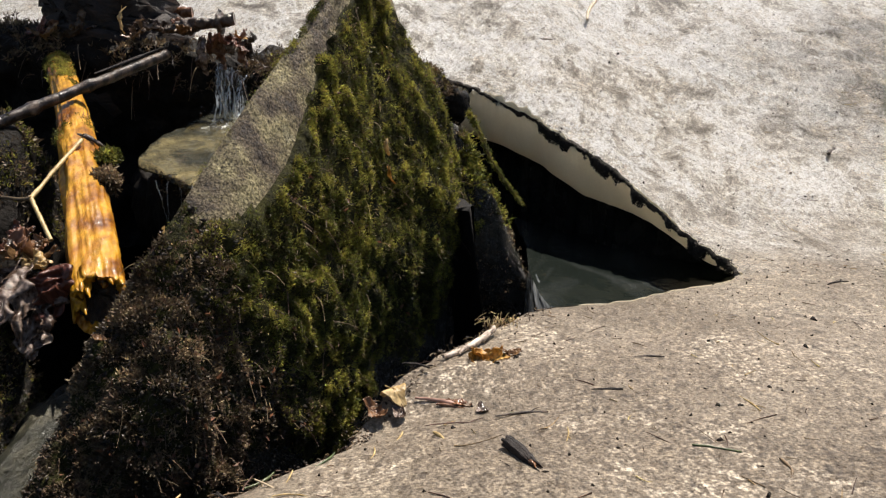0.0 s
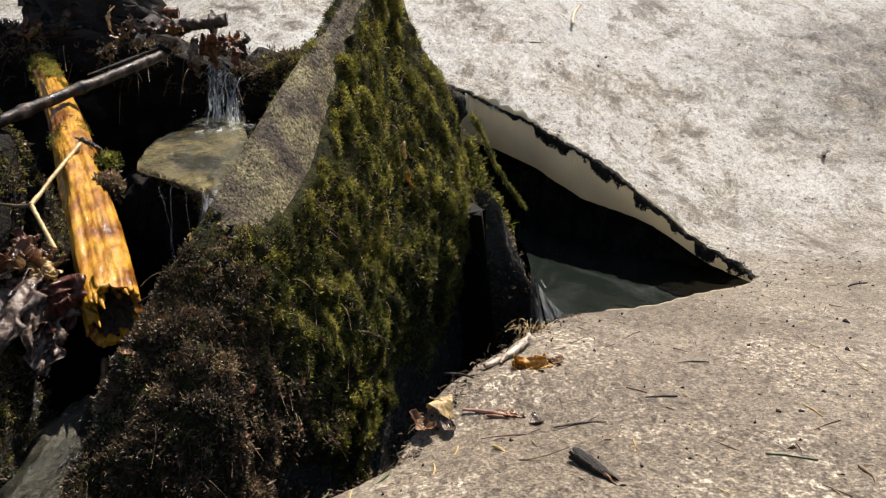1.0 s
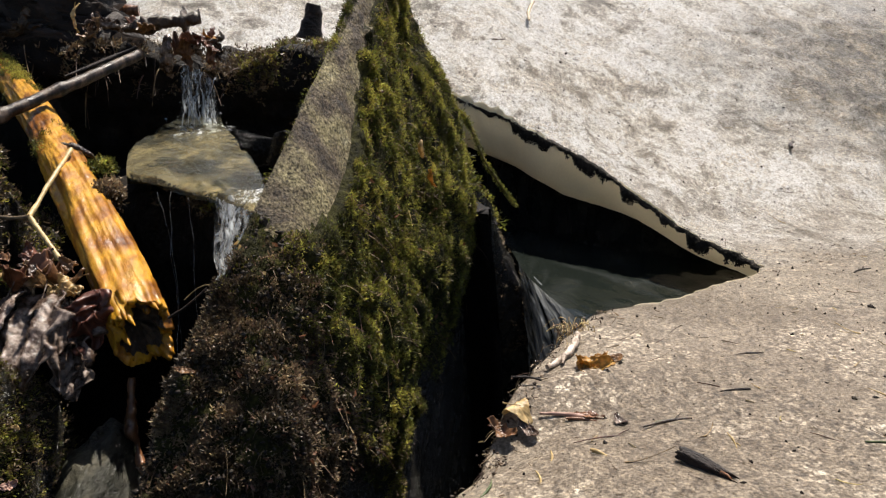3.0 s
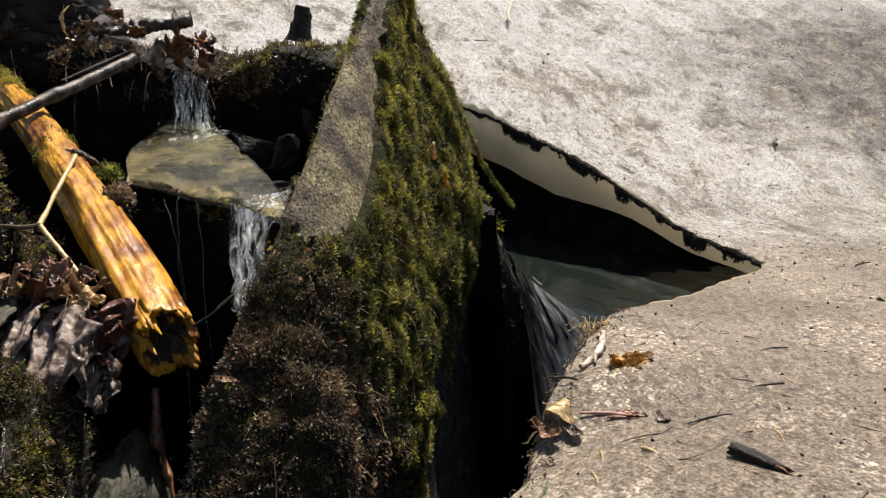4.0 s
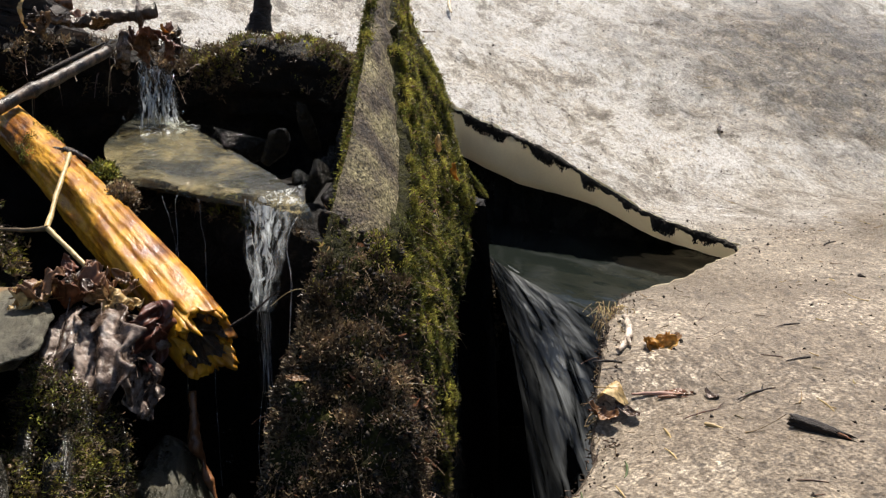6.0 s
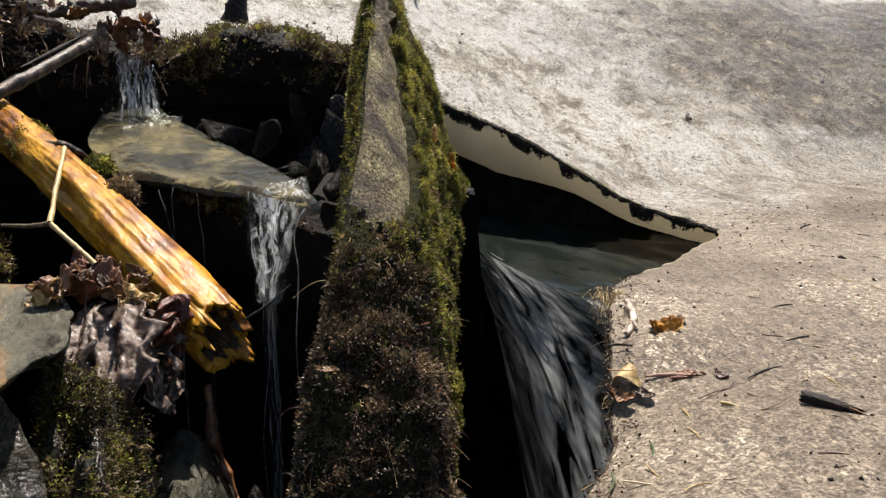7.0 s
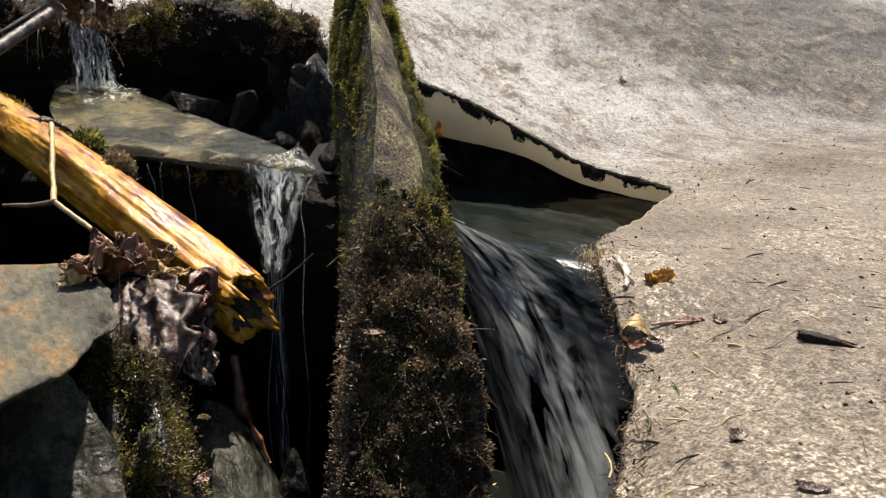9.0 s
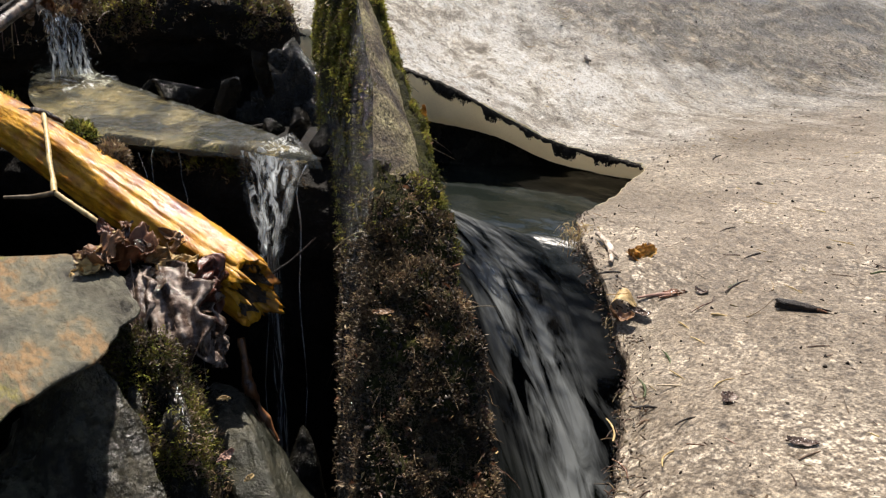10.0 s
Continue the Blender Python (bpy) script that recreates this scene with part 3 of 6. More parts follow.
def build_snow():
    xs = spread(-0.45, 1.75, 0.0105, -70, 70)
    ys = spread(0.28, 2.95, 0.0105, -70, 70)
    X, Y = np.meshgrid(xs, ys, indexing="ij")
    n, m = X.shape
    F = sheet_faces(n, m)
    cx, cy = X.ravel()[F].mean(1), Y.ravel()[F].mean(1)
    near = (cx > -3.2) & (cx < 0.7) & (cy > -1.3) & (cy < 2.6)
    gone = np.zeros(len(F), bool)
    gone[near] = in_hole(cx[near], cy[near])
    kept = F[~gone]
    touch = np.zeros(n * m, bool)
    touch[F[gone].ravel()] = True
    used = np.zeros(n * m, bool)
    used[kept.ravel()] = True
    rim = np.where(touch & used)[0]
    XY = np.stack([X.ravel(), Y.ravel()], -1)
    idx, _ = nearest(XY[rim])
    XY[rim] = HOLE_P[idx]
    Z = snow_height(XY[:, 0], XY[:, 1]) + snow_relief(XY[:, 0], XY[:, 1])
    # the crust sags to its melted edge
    close = np.where((np.abs(XY[:, 0]) < 2) & (XY[:, 1] > 0) & (XY[:, 1] < 2.8))[0]
    _, dist = nearest(XY[close])
    Z[close] -= 0.008 * np.exp(-(dist / 0.028) ** 1.3)
    V = np.c_[XY, Z]
    remap = -np.ones(n * m, int)
    keep = np.where(used)[0]
    remap[keep] = np.arange(len(keep))
    field = tagged(mesh_ob("snow_field", V[keep], remap[kept], SNOW), "old dirty granular snow field strewn with forest litter", "snow", kind="structure")
    # the melted edge runs along the whole outline
    xy = HOLE_P
    base = np.c_[xy, snow_height(xy[:, 0], xy[:, 1]) + snow_relief(xy[:, 0], xy[:, 1]) - 0.008]
    way = HOLE_OUT.copy()
    for _ in range(14):
        way = (np.roll(way, 1, 0) + way + np.roll(way, -1, 0)) / 3
    out = np.c_[unit(way), np.zeros(len(way))]
    thick = np.interp(base[:, 1], [1.34, 1.45, 1.58, 1.75, 1.98, 2.15, 2.35], [0.052, 0.072, 0.082, 0.098, 0.118, 0.14, 0.14])
    deep = np.where(base[:, 1] > 1.34, thick, 0.052) * (1 + 0.12 * fbm(base * [1, 1, 0], 6, 2, 4))
    # towards the tip of the hole the melted face slopes back under the snow
    back = np.interp(base[:, 1], [1.32, 1.40, 1.60, 1.78, 1.95], [0.0, 0.11, 0.10, 0.045, 0.0]) * (base[:, 0] > 0.2)
    wob = 0.004 * fbm(base, 14, 2, 6)
    calm = base.copy()
    for _ in range(60):
        calm = (np.roll(calm, 1, 0) + calm + np.roll(calm, -1, 0)) / 3
    rows = [base + [0, 0, 0.001]]
    for k, (o, d) in enumerate([(-0.003, 0.06), (-0.001, 0.16), (0.003, 0.4), (0.007, 0.7), (0.014, 0.92), (0.030, 1.0), (0.10, 1.02), (0.30, 0.9), (0.6, 0.7)]):
        rows.append(base + (calm - base) * (1.0 if k > 1 else 0.4) + out * (o + back * min(d, 1.0) + wob * (k > 0))[:, None] + np.c_[np.zeros((len(base), 2)), -deep * d])
    faces = [sheet_faces(len(rows), len(base), True)]
    V, F = np.concatenate(rows), np.concatenate(faces)
    middle = V[F].mean(1)
    dirty = (middle[:, 1] < 1.19 + 0.02 * fbm(middle, 30, 2, 7)) & (middle[:, 0] < 0.3)
    mesh_ob("cut_edge", V, F[~dirty], ICE, field, "smooth beige melted edge of the snow")
    mesh_ob("dirty_edge", V, F[dirty], DIRTYICE, field, "brown soiled crumbling edge of the near snow")
    return field


snow_field = build_snow()


# ---- the gully under the snow ----
def build_bed():
    x, y = np.meshgrid(np.arange(-3.4, 2.2, 0.035), np.arange(-2.0, 3.8, 0.035), indexing="ij")
    xy = np.stack([x.ravel(), y.ravel()], -1)
    _, dist = nearest(xy)
    dist = np.where(in_hole(xy[:, 0], xy[:, 1]), 0, dist)
    p = np.c_[xy, np.zeros(len(xy))]
    z = -0.74 + 0.05 * fbm(p, 5, 4, 31)
    z = z + 0.80 * smooth(-xy[:, 0], 0.78, 1.25) + 0.97 * smooth(xy[:, 1], 1.98, 2.2) * smooth(-xy[:, 0], -0.02, 0.2)
    top = snow_height(xy[:, 0], xy[:, 1]) - 0.05
    cave = (xy[:, 0] > 0.1) & (xy[:, 1] > 1.15)
    back = np.where(xy[:, 1] > 1.4, 0.55, 0.2)
    z = np.minimum(z + (top - z) * smooth(dist, np.where(cave, 0.40, 0.12), np.where(cave, 0.75, back)), top)
    V = np.c_[xy, z]
    return tagged(mesh_ob("stream_bed", V, sheet_faces(*x.shape), SOIL), "wet soil and gravel bed of the brook, coloured near-black for the gully's shade", "ground", kind="structure")


build_bed()


def water_sheet(name, label, x0, x1, y0, y1, z, material, step, waves, seed, outline=None, kind="structure"):
    x, y = np.meshgrid(np.arange(x0, x1, step), np.arange(y0, y1, step), indexing="ij")
    p = np.stack([x.ravel(), y.ravel(), np.full(x.size, z)], -1)
    p[:, 2] += waves * fbm(p * [1, 0.7, 1], 16, 3, seed)
    if outline is not None:
        p = outline(p)
    ob = tagged(mesh_ob(name, p, sheet_faces(*x.shape), material), label, "water", kind=kind)
    ob.visible_shadow = False
    return ob


water_sheet("water", "dark brook water in the bottom of the gully", -1.0, 0.9, 0.2, 2.4, -0.64, DEEPWATER, 0.03, 0.006, 41)


# ---- the mossy standing stone ----
FIN_O, FIN_D = np.array([-0.38, 0.887]), unit(np.array([0.42, 0.91]))
FIN_V = np.array([FIN_D[1], -FIN_D[0]])
FIN_FOOT = -0.70


def ridge(u):
    return np.interp(u, [-0.34, -0.22, -0.12, -0.034, 0.0, 0.1, 0.22, 0.35, 0.42, 0.54, 0.62, 0.69, 0.745, 0.785, 0.815, 0.84, 0.865],
                     [-0.54, -0.26, -0.09, 0.035, 0.085, 0.187, 0.296, 0.378, 0.414, 0.50, 0.52, 0.47, 0.385, 0.27, 0.10, -0.12, -0.5])


def fin_section(u):
    """The cross-section at u from the left foot over the edge to the right foot: v, z and which face."""
    zr = ridge(u)
    left_edge = np.interp(u, [-0.1, 0.0, 0.1, 0.22, 0.42, 0.6], [-0.027, -0.014, 0.000, 0.010, -0.001, -0.008])
    drop = np.interp(u, [-0.1, 0.05, 0.15, 0.22, 0.28, 0.35, 0.42, 0.6], [0.035, 0.05, 0.057, 0.088, 0.096, 0.078, 0.052, 0.034])

    def right_v(z):
        low = np.minimum(z, 0.02)
        face = 0.098 - 0.235 * (np.maximum(z, 0.02) - 0.02) - 0.06 * (low - 0.02)
        return np.maximum(face + 0.014 * smooth(z, 0.08, 0.24) * smooth(0.6 - np.array(u), 0, 0.15), left_edge + 0.016)

    zl = np.linspace(FIN_FOOT, zr, 44)
    vl = left_edge - 0.22 * np.minimum(zr - zl, 0.20) - 0.02 * np.minimum(np.maximum(zr - zl - 0.2, 0), 0.5)
    zc = zr - drop
    vc = right_v(zc)
    t = np.linspace(0, 1, 16)[1:-1]
    zch, vch = zr + (zc - zr) * t + 0.010 * np.sin(math.pi * t), left_edge + (vc - left_edge) * t
    zrr = np.linspace(zc, FIN_FOOT, 64)
    under = 0.022 * smooth(np.array(u), 0.34, 0.5) * smooth(0.06 - zrr, 0.0, 0.12)
    vr = right_v(zrr) - under + 0.026 * np.exp(-((u - 0.69) / 0.11) ** 2) * smooth(zrr, -0.02, 0.12) * smooth(0.42 - zrr, 0, 0.15)
    side = np.concatenate([np.zeros(44), np.ones(14), np.full(64, 2)])
    return np.concatenate([vl, vch, vr]), np.concatenate([zl, zch, zrr]), side


def fin_point(u, v, z):
    return np.stack([FIN_O[0] + FIN_D[0] * u + FIN_V[0] * v, FIN_O[1] + FIN_D[1] * u + FIN_V[1] * v, z], -1)


def build_fin():
    us = np.linspace(-0.34, 0.865, 205)
    sections = [fin_section(u) for u in us]
    V = np.stack([s[0] for s in sections])
    Z = np.stack([s[1] for s in sections])
    side = sections[0][2][None].repeat(len(us), 0)
    U = us[:, None].repeat(V.shape[1], 1)
    P = fin_point(U, V, Z)
    N = sheet_normals(P)
    mid = fin_point(np.array(0.2), np.array(0.02), np.array(-0.2))
    if (N[95, 100] * (P[95, 100] - mid)).sum() < 0:
        N = -N
    flat = P.reshape(-1, 3)
    lumps = 0.008 * fbm(flat, 9, 3, 51) + 0.011 * np.abs(fbm(flat, 46, 3, 81)) + 0.003 * fbm(flat, 90, 2, 57)
    lumps = lumps + 0.013 * fbm(flat, 26, 3, 85) * smooth(0.22 - flat[:, 2], 0, 0.15)
    mossy = moss_cover(U, Z, side, P).ravel()
    calm = 0.003 * fbm(flat, 14, 4, 59) + 0.0022 * fbm(flat, 60, 3, 61)
    P = P + N * ((calm + (lumps + 0.001 - calm) * smooth(mossy, 0.1, 0.6)).reshape(U.shape) * np.where(side == 0, 0.4, 1.0))[..., None]
    stone = group_at("mossy_stone", "upright wedge of stone grown over with green moss", "stone")
    F = sheet_faces(*U.shape)
    kind = side[1:, 1:].ravel()
    uu, zz = U[1:, 1:].ravel(), Z[1:, 1:].ravel()
    cover = moss_cover(U, Z, side, P)[1:, 1:].ravel()
    crust = (kind == 1) & (cover < 0.1)
    bed = (cover >= 0.1)
    rest = ~crust & ~bed
    flat = P.reshape(-1, 3)
    for name, pick, material, label in (("bare_rock", rest, FINROCK, "dark wet bare rock"), ("lichen_edge", crust, LICHEN, "grey-tan lichen-crusted edge"), ("moss_mat", bed, MOSSBED, "")):
        used = np.unique(F[pick])
        local = -np.ones(len(flat), int)
        local[used] = np.arange(len(used))
        mesh_ob(name, flat[used], local[F[pick]], material, stone, label)
    return stone, U, Z, side, P, sheet_normals(P) * (1 if (sheet_normals(P)[95, 100] * (P[95, 100] - mid)).sum() > 0 else -1)


def moss_cover(U, Z, side, P):
    """How thickly moss grows: all over the right face and the foot, in a strip down the upper left face."""
    q = P.reshape(-1, 3)
    wander = fbm(q, 11, 4, 71).reshape(U.shape)
    right = (side == 2) * smooth(wander * 0.5 + (Z + 0.05 - 0.07 * smooth(U, 0.3, 0.5)) * 7 + 0.9, 0, 0.6)
    ragged = fbm(q, 38, 4, 73).reshape(U.shape)
    crest = (side == 1) * smooth(0.135 - U + 0.03 * wander + 0.05 * ragged, -0.02, 0.03)
    across = (np.arange(U.shape[1]) - 44)[None] / 14
    margin = (side == 1) * smooth(across - 0.90 + 0.10 * wander + 0.16 * ragged, 0, 0.10) * smooth(U, 0.1, 0.2)
    left = (side == 0) * np.maximum(smooth(0.06 - U + 0.04 * wander, -0.03, 0.05) * smooth(Z - ridge(U) + 0.035, -0.02, 0.03),
                                    smooth(U - 0.36 + 0.06 * wander, 0, 0.06) * smooth(Z - 0.25 + 0.05 * wander, 0, 0.08))
    sparse = (side == 0) * 0.05 * smooth(Z, -0.35, 0.0)
    return np.clip(right + crest + margin + left + sparse, 0, 1)


fin, FU, FZ, FSIDE, FP, FN = build_fin()


def scatter_on(P, N, weight, count):
    """Random places on a grid of points, as often as weight says."""
    area = np.linalg.norm(np.cross(P[1:, :-1] - P[:-1, :-1], P[:-1, 1:] - P[:-1, :-1]), axis=-1)
    w = (weight[:-1, :-1] * area).ravel()
    pick = rng.choice(len(w), count, p=w / w.sum())
    i, j = pick // (P.shape[1] - 1), pick % (P.shape[1] - 1)
    a, b = rng.random((count, 1)), rng.random((count, 1))
    q = P[i, j] * (1 - a) * (1 - b) + P[i + 1, j] * a * (1 - b) + P[i, j + 1] * (1 - a) * b + P[i + 1, j + 1] * a * b
    return q, N[i, j], i, j


def tufts(q, n, per, length, width, lift=0.6):
    """Clumps of short leafy shoots: per leaflets round each place."""
    k = len(q)
    Q = np.repeat(q, per, 0) + rng.normal(0, 0.0026, (k * per, 3))
    D = np.repeat(n, per, 0) * 1.0 + rng.normal(0, 0.8, (k * per, 3)) + np.array([0, 0, lift * 0.4])
    L = np.repeat(length, per) * rng.uniform(0.5, 1.15, k * per)
    return blades(Q, D, L, width * rng.uniform(0.7, 1.3, k * per))


def dress_fin():
    cover = moss_cover(FU, FZ, FSIDE, FP)
    flat = FP.reshape(-1, 3)
    clump = (0.02 + smooth(np.abs(fbm(flat, 46, 3, 81)), 0.2, 0.55) * (0.35 + smooth(fbm(flat, 16, 3, 87), -0.3, 0.35))).reshape(FU.shape)
    seen = (FZ > -0.3) & (FU < 0.80)
    # the foot is dim and rotten, the upper face fresh
    fresh = smooth(FZ - 0.10 - 0.10 * (1 - smooth(FU, 0.02, 0.24)) + 0.20 * (FSIDE == 2) * smooth(FU, 0.02, 0.2) + 0.5 * np.maximum(FU - 0.05, 0) + 0.07 * fbm(flat, 7, 3, 83).reshape(FU.shape), -0.06, 0.16)
    for name, w, count, per, long, wide, material, label in (
            ("moss", cover * clump * seen * fresh, 60000, 8, (0.0025, 0.0065), 0.0010, MOSS, "fresh green moss shoots"),
            ("dead_moss", cover * clump * seen * (1.05 - fresh), 30000, 6, (0.003, 0.008), 0.0017, DARKMOSS, "dark rotting moss and humus")):
        q, n, i, j = scatter_on(FP, FN, w, count)
        V, F = tufts(q, n, per, rng.uniform(*long, count), wide)
        tagged(mesh_ob(name, V, F, material, fin, label), kind="stuff")
    # rootlets and dead stems hanging in the moss
    q, n, i, j = scatter_on(FP, FN, cover * seen * (1.3 - fresh), 1500)
    V, F = strands(q, n + rng.normal(0, 0.7, (1500, 3)), rng.uniform(0.004, 0.016, 1500), rng.uniform(0.0003, 0.0008, 1500), 0.9)
    tagged(mesh_ob("rootlet_felt", V, F, ROOT, fin, "brown dead rootlets"), kind="stuff")
    q, n, i, j = scatter_on(FP, FN, cover * seen * smooth(FZ, -0.1, 0.1), 80)
    V, F = strands(q, n + rng.normal(0, 0.6, (80, 3)), rng.uniform(0.006, 0.018, 80), rng.uniform(0.0004, 0.0008, 80), 0.5)
    tagged(mesh_ob("dry_grass", V, F, STRAW, fin, "pale dry stems"), kind="stuff")
    # scraps of dead leaves and longer pale stems caught in the moss
    for name, count, long, wide, material, label in (("leaf_litter", 260, (0.004, 0.012), 0.0045, BROWNLEAF, "small brown leaf scraps"), ("pale_litter", 90, (0.003, 0.009), 0.0035, TANLEAF, "small pale leaf scraps")):
        q, n, i, j = scatter_on(FP, FN, cover * seen * (1.1 - fresh), count)
        V, F = blades(q + n * 0.004, n * 0.3 + rng.normal(0, 0.7, (count, 3)), rng.uniform(*long, count), wide * rng.uniform(0.6, 1.4, count), 0.6)
        tagged(mesh_ob(name, V, F, material, fin, label), kind="stuff")
    q, n, i, j = scatter_on(FP, FN, cover * seen * (1.2 - 0.7 * fresh), 260)
    V, F = strands(q + n * 0.003, n * 0.4 + rng.normal(0, 0.8, (260, 3)), rng.uniform(0.012, 0.032, 260), rng.uniform(0.0004, 0.0009, 260), 0.7)
    tagged(mesh_ob("rootlet_tangle", V, F, ROOT, fin, "long brown rootlets"), kind="stuff")
    # crumbs of bark and stone in the foot
    q, n, i, j = scatter_on(FP, FN, cover * seen * (1.05 - fresh), 2600)
    V, F = crumbs(q + n * 0.003, rng.uniform(0.001, 0.0042, 2600))
    tagged(mesh_ob("humus", V, F, DIRT, fin, ""), kind="stuff")


dress_fin()


# ---- stones, banks and the upper pool ----
def moss_on(ob, count, per, long, wide, material, label, up=0.35, zmin=-9.0, box=None, name="moss"):
    """Moss shoots on the upward faces of a stone or bank."""
    me = ob.data
    n = len(me.polygons)
    C, N, A = np.zeros(n * 3), np.zeros(n * 3), np.zeros(n)
    me.polygons.foreach_get("center", C), me.polygons.foreach_get("normal", N), me.polygons.foreach_get("area", A)
    C, N = C.reshape(-1, 3), N.reshape(-1, 3)
    w = A * smooth(N[:, 2], up - 0.15, up + 0.2) * (C[:, 2] > zmin) * (0.08 + smooth(fbm(C, 18, 3, 91), -0.2, 0.4))
    if box:
        w = w * (C[:, 0] > box[0]) * (C[:, 0] < box[1]) * (C[:, 1] > box[2]) * (C[:, 1] < box[3])
    pick = rng.choice(n, count, p=w / w.sum())
    q = C[pick] + rng.normal(0, 1, (count, 3)) * np.sqrt(A[pick])[:, None] * 0.5
    V, F = tufts(q, N[pick], per, rng.uniform(*long, count), wide)
    owner = ob.parent or ob
    return tagged(mesh_ob(name, V, F, material, owner, label), kind="stuff")


def bank_sheet(name, label, line, height, thick, foot, seed, material, lumps=0.03):
    """An earth bank along line (x, y pairs): an undercut front, a rounded crest and a flat back."""
    L = np.array(line, float)
    s = np.r_[0, np.cumsum(np.linalg.norm(np.diff(L, axis=0), axis=1))]
    t = np.linspace(0, s[-1], int(s[-1] / 0.012))
    base = np.stack([np.interp(t, s, L[:, 0]), np.interp(t, s, L[:, 1])], -1)
    way = unit(np.gradient(base, axis=0))
    out = np.stack([way[:, 1], -way[:, 0]], -1)
    top = np.interp(t, s, height)
    prof = [(-0.02, 0.0), (-0.06, 0.12), (-0.07, 0.3), (-0.06, 0.5), (-0.035, 0.68), (-0.008, 0.80), (0.008, 0.88), (0.006, 0.95), (-0.008, 0.99), (-0.03, 1.0), (-0.06, 1.01), (-0.10, 1.0), (-0.16, 0.98), (-thick, 0.95), (-thick - 0.05, 0.2)]
    q = np.linspace(0, len(prof) - 1, 70)
    po, pz = np.interp(q, range(len(prof)), [a for a, _ in prof]), np.interp(q, range(len(prof)), [b for _, b in prof])
    P = np.zeros((len(t), len(q), 3))
    P[..., :2] = base[:, None] + out[:, None] * po[None, :, None]
    P[..., 2] = foot + (top[:, None] - foot) * pz[None]
    flat = P.reshape(-1, 3)
    N = sheet_normals(P)
    P = P + N * (lumps * fbm(flat, 9, 4, seed) + lumps * 0.4 * fbm(flat, 34, 3, seed + 3)).reshape(P.shape[:2])[..., None]
    return tagged(mesh_ob(name, P.reshape(-1, 3), sheet_faces(*P.shape[:2]), material), label, "bank")


bank = bank_sheet("earth_bank", "undercut earth bank, its shade coloured near-black, with moss and dead leaves on its crest",
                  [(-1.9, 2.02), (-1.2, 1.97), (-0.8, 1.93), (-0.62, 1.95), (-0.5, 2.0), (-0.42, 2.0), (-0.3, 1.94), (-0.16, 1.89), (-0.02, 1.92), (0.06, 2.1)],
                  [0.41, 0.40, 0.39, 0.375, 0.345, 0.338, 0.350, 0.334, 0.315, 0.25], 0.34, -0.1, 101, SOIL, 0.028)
moss_on(bank, 3000, 6, (0.003, 0.010), 0.0022, MOSS, "yellow-green moss on the crest", 0.1, 0.27, (-0.40, 0.05, 1.7, 2.1))
moss_on(bank, 3600, 6, (0.004, 0.014), 0.0026, DARKMOSS, "brown rotting moss on the crest", -0.1, 0.25, (-0.42, 0.05, 1.7, 2.1), "dead_moss")
moss_on(bank, 2400, 6, (0.006, 0.018), 0.003, DARKMOSS, "dead moss and humus on the crest", 0.0, 0.26, (-1.5, -0.42, 1.7, 2.2))

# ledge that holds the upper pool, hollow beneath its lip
ledge = bank_sheet("pool_ledge", "wet rock ledge under the pool lip, its shade coloured near-black", [(-0.68, 1.80), (-0.61, 1.66), (-0.548, 1.555), (-0.49, 1.475), (-0.445, 1.425), (-0.39, 1.35), (-0.32, 1.235), (-0.25, 1.17)],
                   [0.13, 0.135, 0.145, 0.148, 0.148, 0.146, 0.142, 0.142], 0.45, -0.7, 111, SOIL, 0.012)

moss_on(ledge, 160, 6, (0.004, 0.010), 0.0020, MOSS, "olive moss hanging from the lip", -0.4, 0.135, (-0.425, -0.37, 1.2, 1.42))
moss_on(ledge, 600, 6, (0.004, 0.012), 0.0024, DARKMOSS, "dark moss along the lip", -0.4, 0.13, (-0.62, -0.30, 1.1, 1.6), "dead_moss")


def pool_point(a, b):
    """The pool's plan: a from its left to its right shore, b from the lip back to the fall."""
    fx, fy = np.interp(a, [0, 0.25, 0.45, 0.69, 1], [-0.552, -0.492, -0.445, -0.389, -0.312]), np.interp(a, [0, 0.25, 0.45, 0.69, 1], [1.505, 1.425, 1.370, 1.292, 1.165])
    kx = -0.532 + 0.085 * a
    bulge = 0.022 * np.sin(math.pi * np.clip(b * 1.15, 0, 1)) * a
    return fx + (kx - fx) * b + bulge - 0.036 * np.sin(math.pi * np.clip(b, 0, 1)) * (1 - a), fy + (1.99 - fy) * b


def pool_shape(p):
    a, b = (p[:, 0] + 0.60) / 0.36, np.clip((p[:, 1] - 1.18) / 0.74, 0, 1)
    q = p.copy()
    q[:, 0], q[:, 1] = pool_point(a, b)
    q[:, 2] += 0.010 * b + 0.022 * b ** 3 - 0.016 * np.exp(-b / 0.012)
    return q


water_sheet("pool", "shallow olive pool water running to a lip", -0.60, -0.239, 1.18, 1.921, 0.188, POOLWATER, 0.005, 0.0040, 43, pool_shape)
POOLBED = surface("pool_gravel", [(0.36, (0.018, 0.014, 0.006)), (0.48, (0.085, 0.066, 0.026)), (0.62, (0.27, 0.21, 0.10))], 26, 0.7, 0.8, 60, 0.008, grain=0.4)
ba, bb = np.meshgrid(np.linspace(-0.06, 1.08, 60), np.linspace(0.05, 1.03, 110), indexing="ij")
bx, by = pool_point(ba.ravel(), bb.ravel())
bp = np.stack([bx, by, np.full(bb.size, 0.150)], -1)
bp[:, 2] += 0.008 * fbm(bp, 22, 4, 121) * smooth(bb.ravel(), 0.05, 0.2)
bp[:, 2] += 0.022 * (1 - smooth(bb.ravel(), 0.03, 0.2))
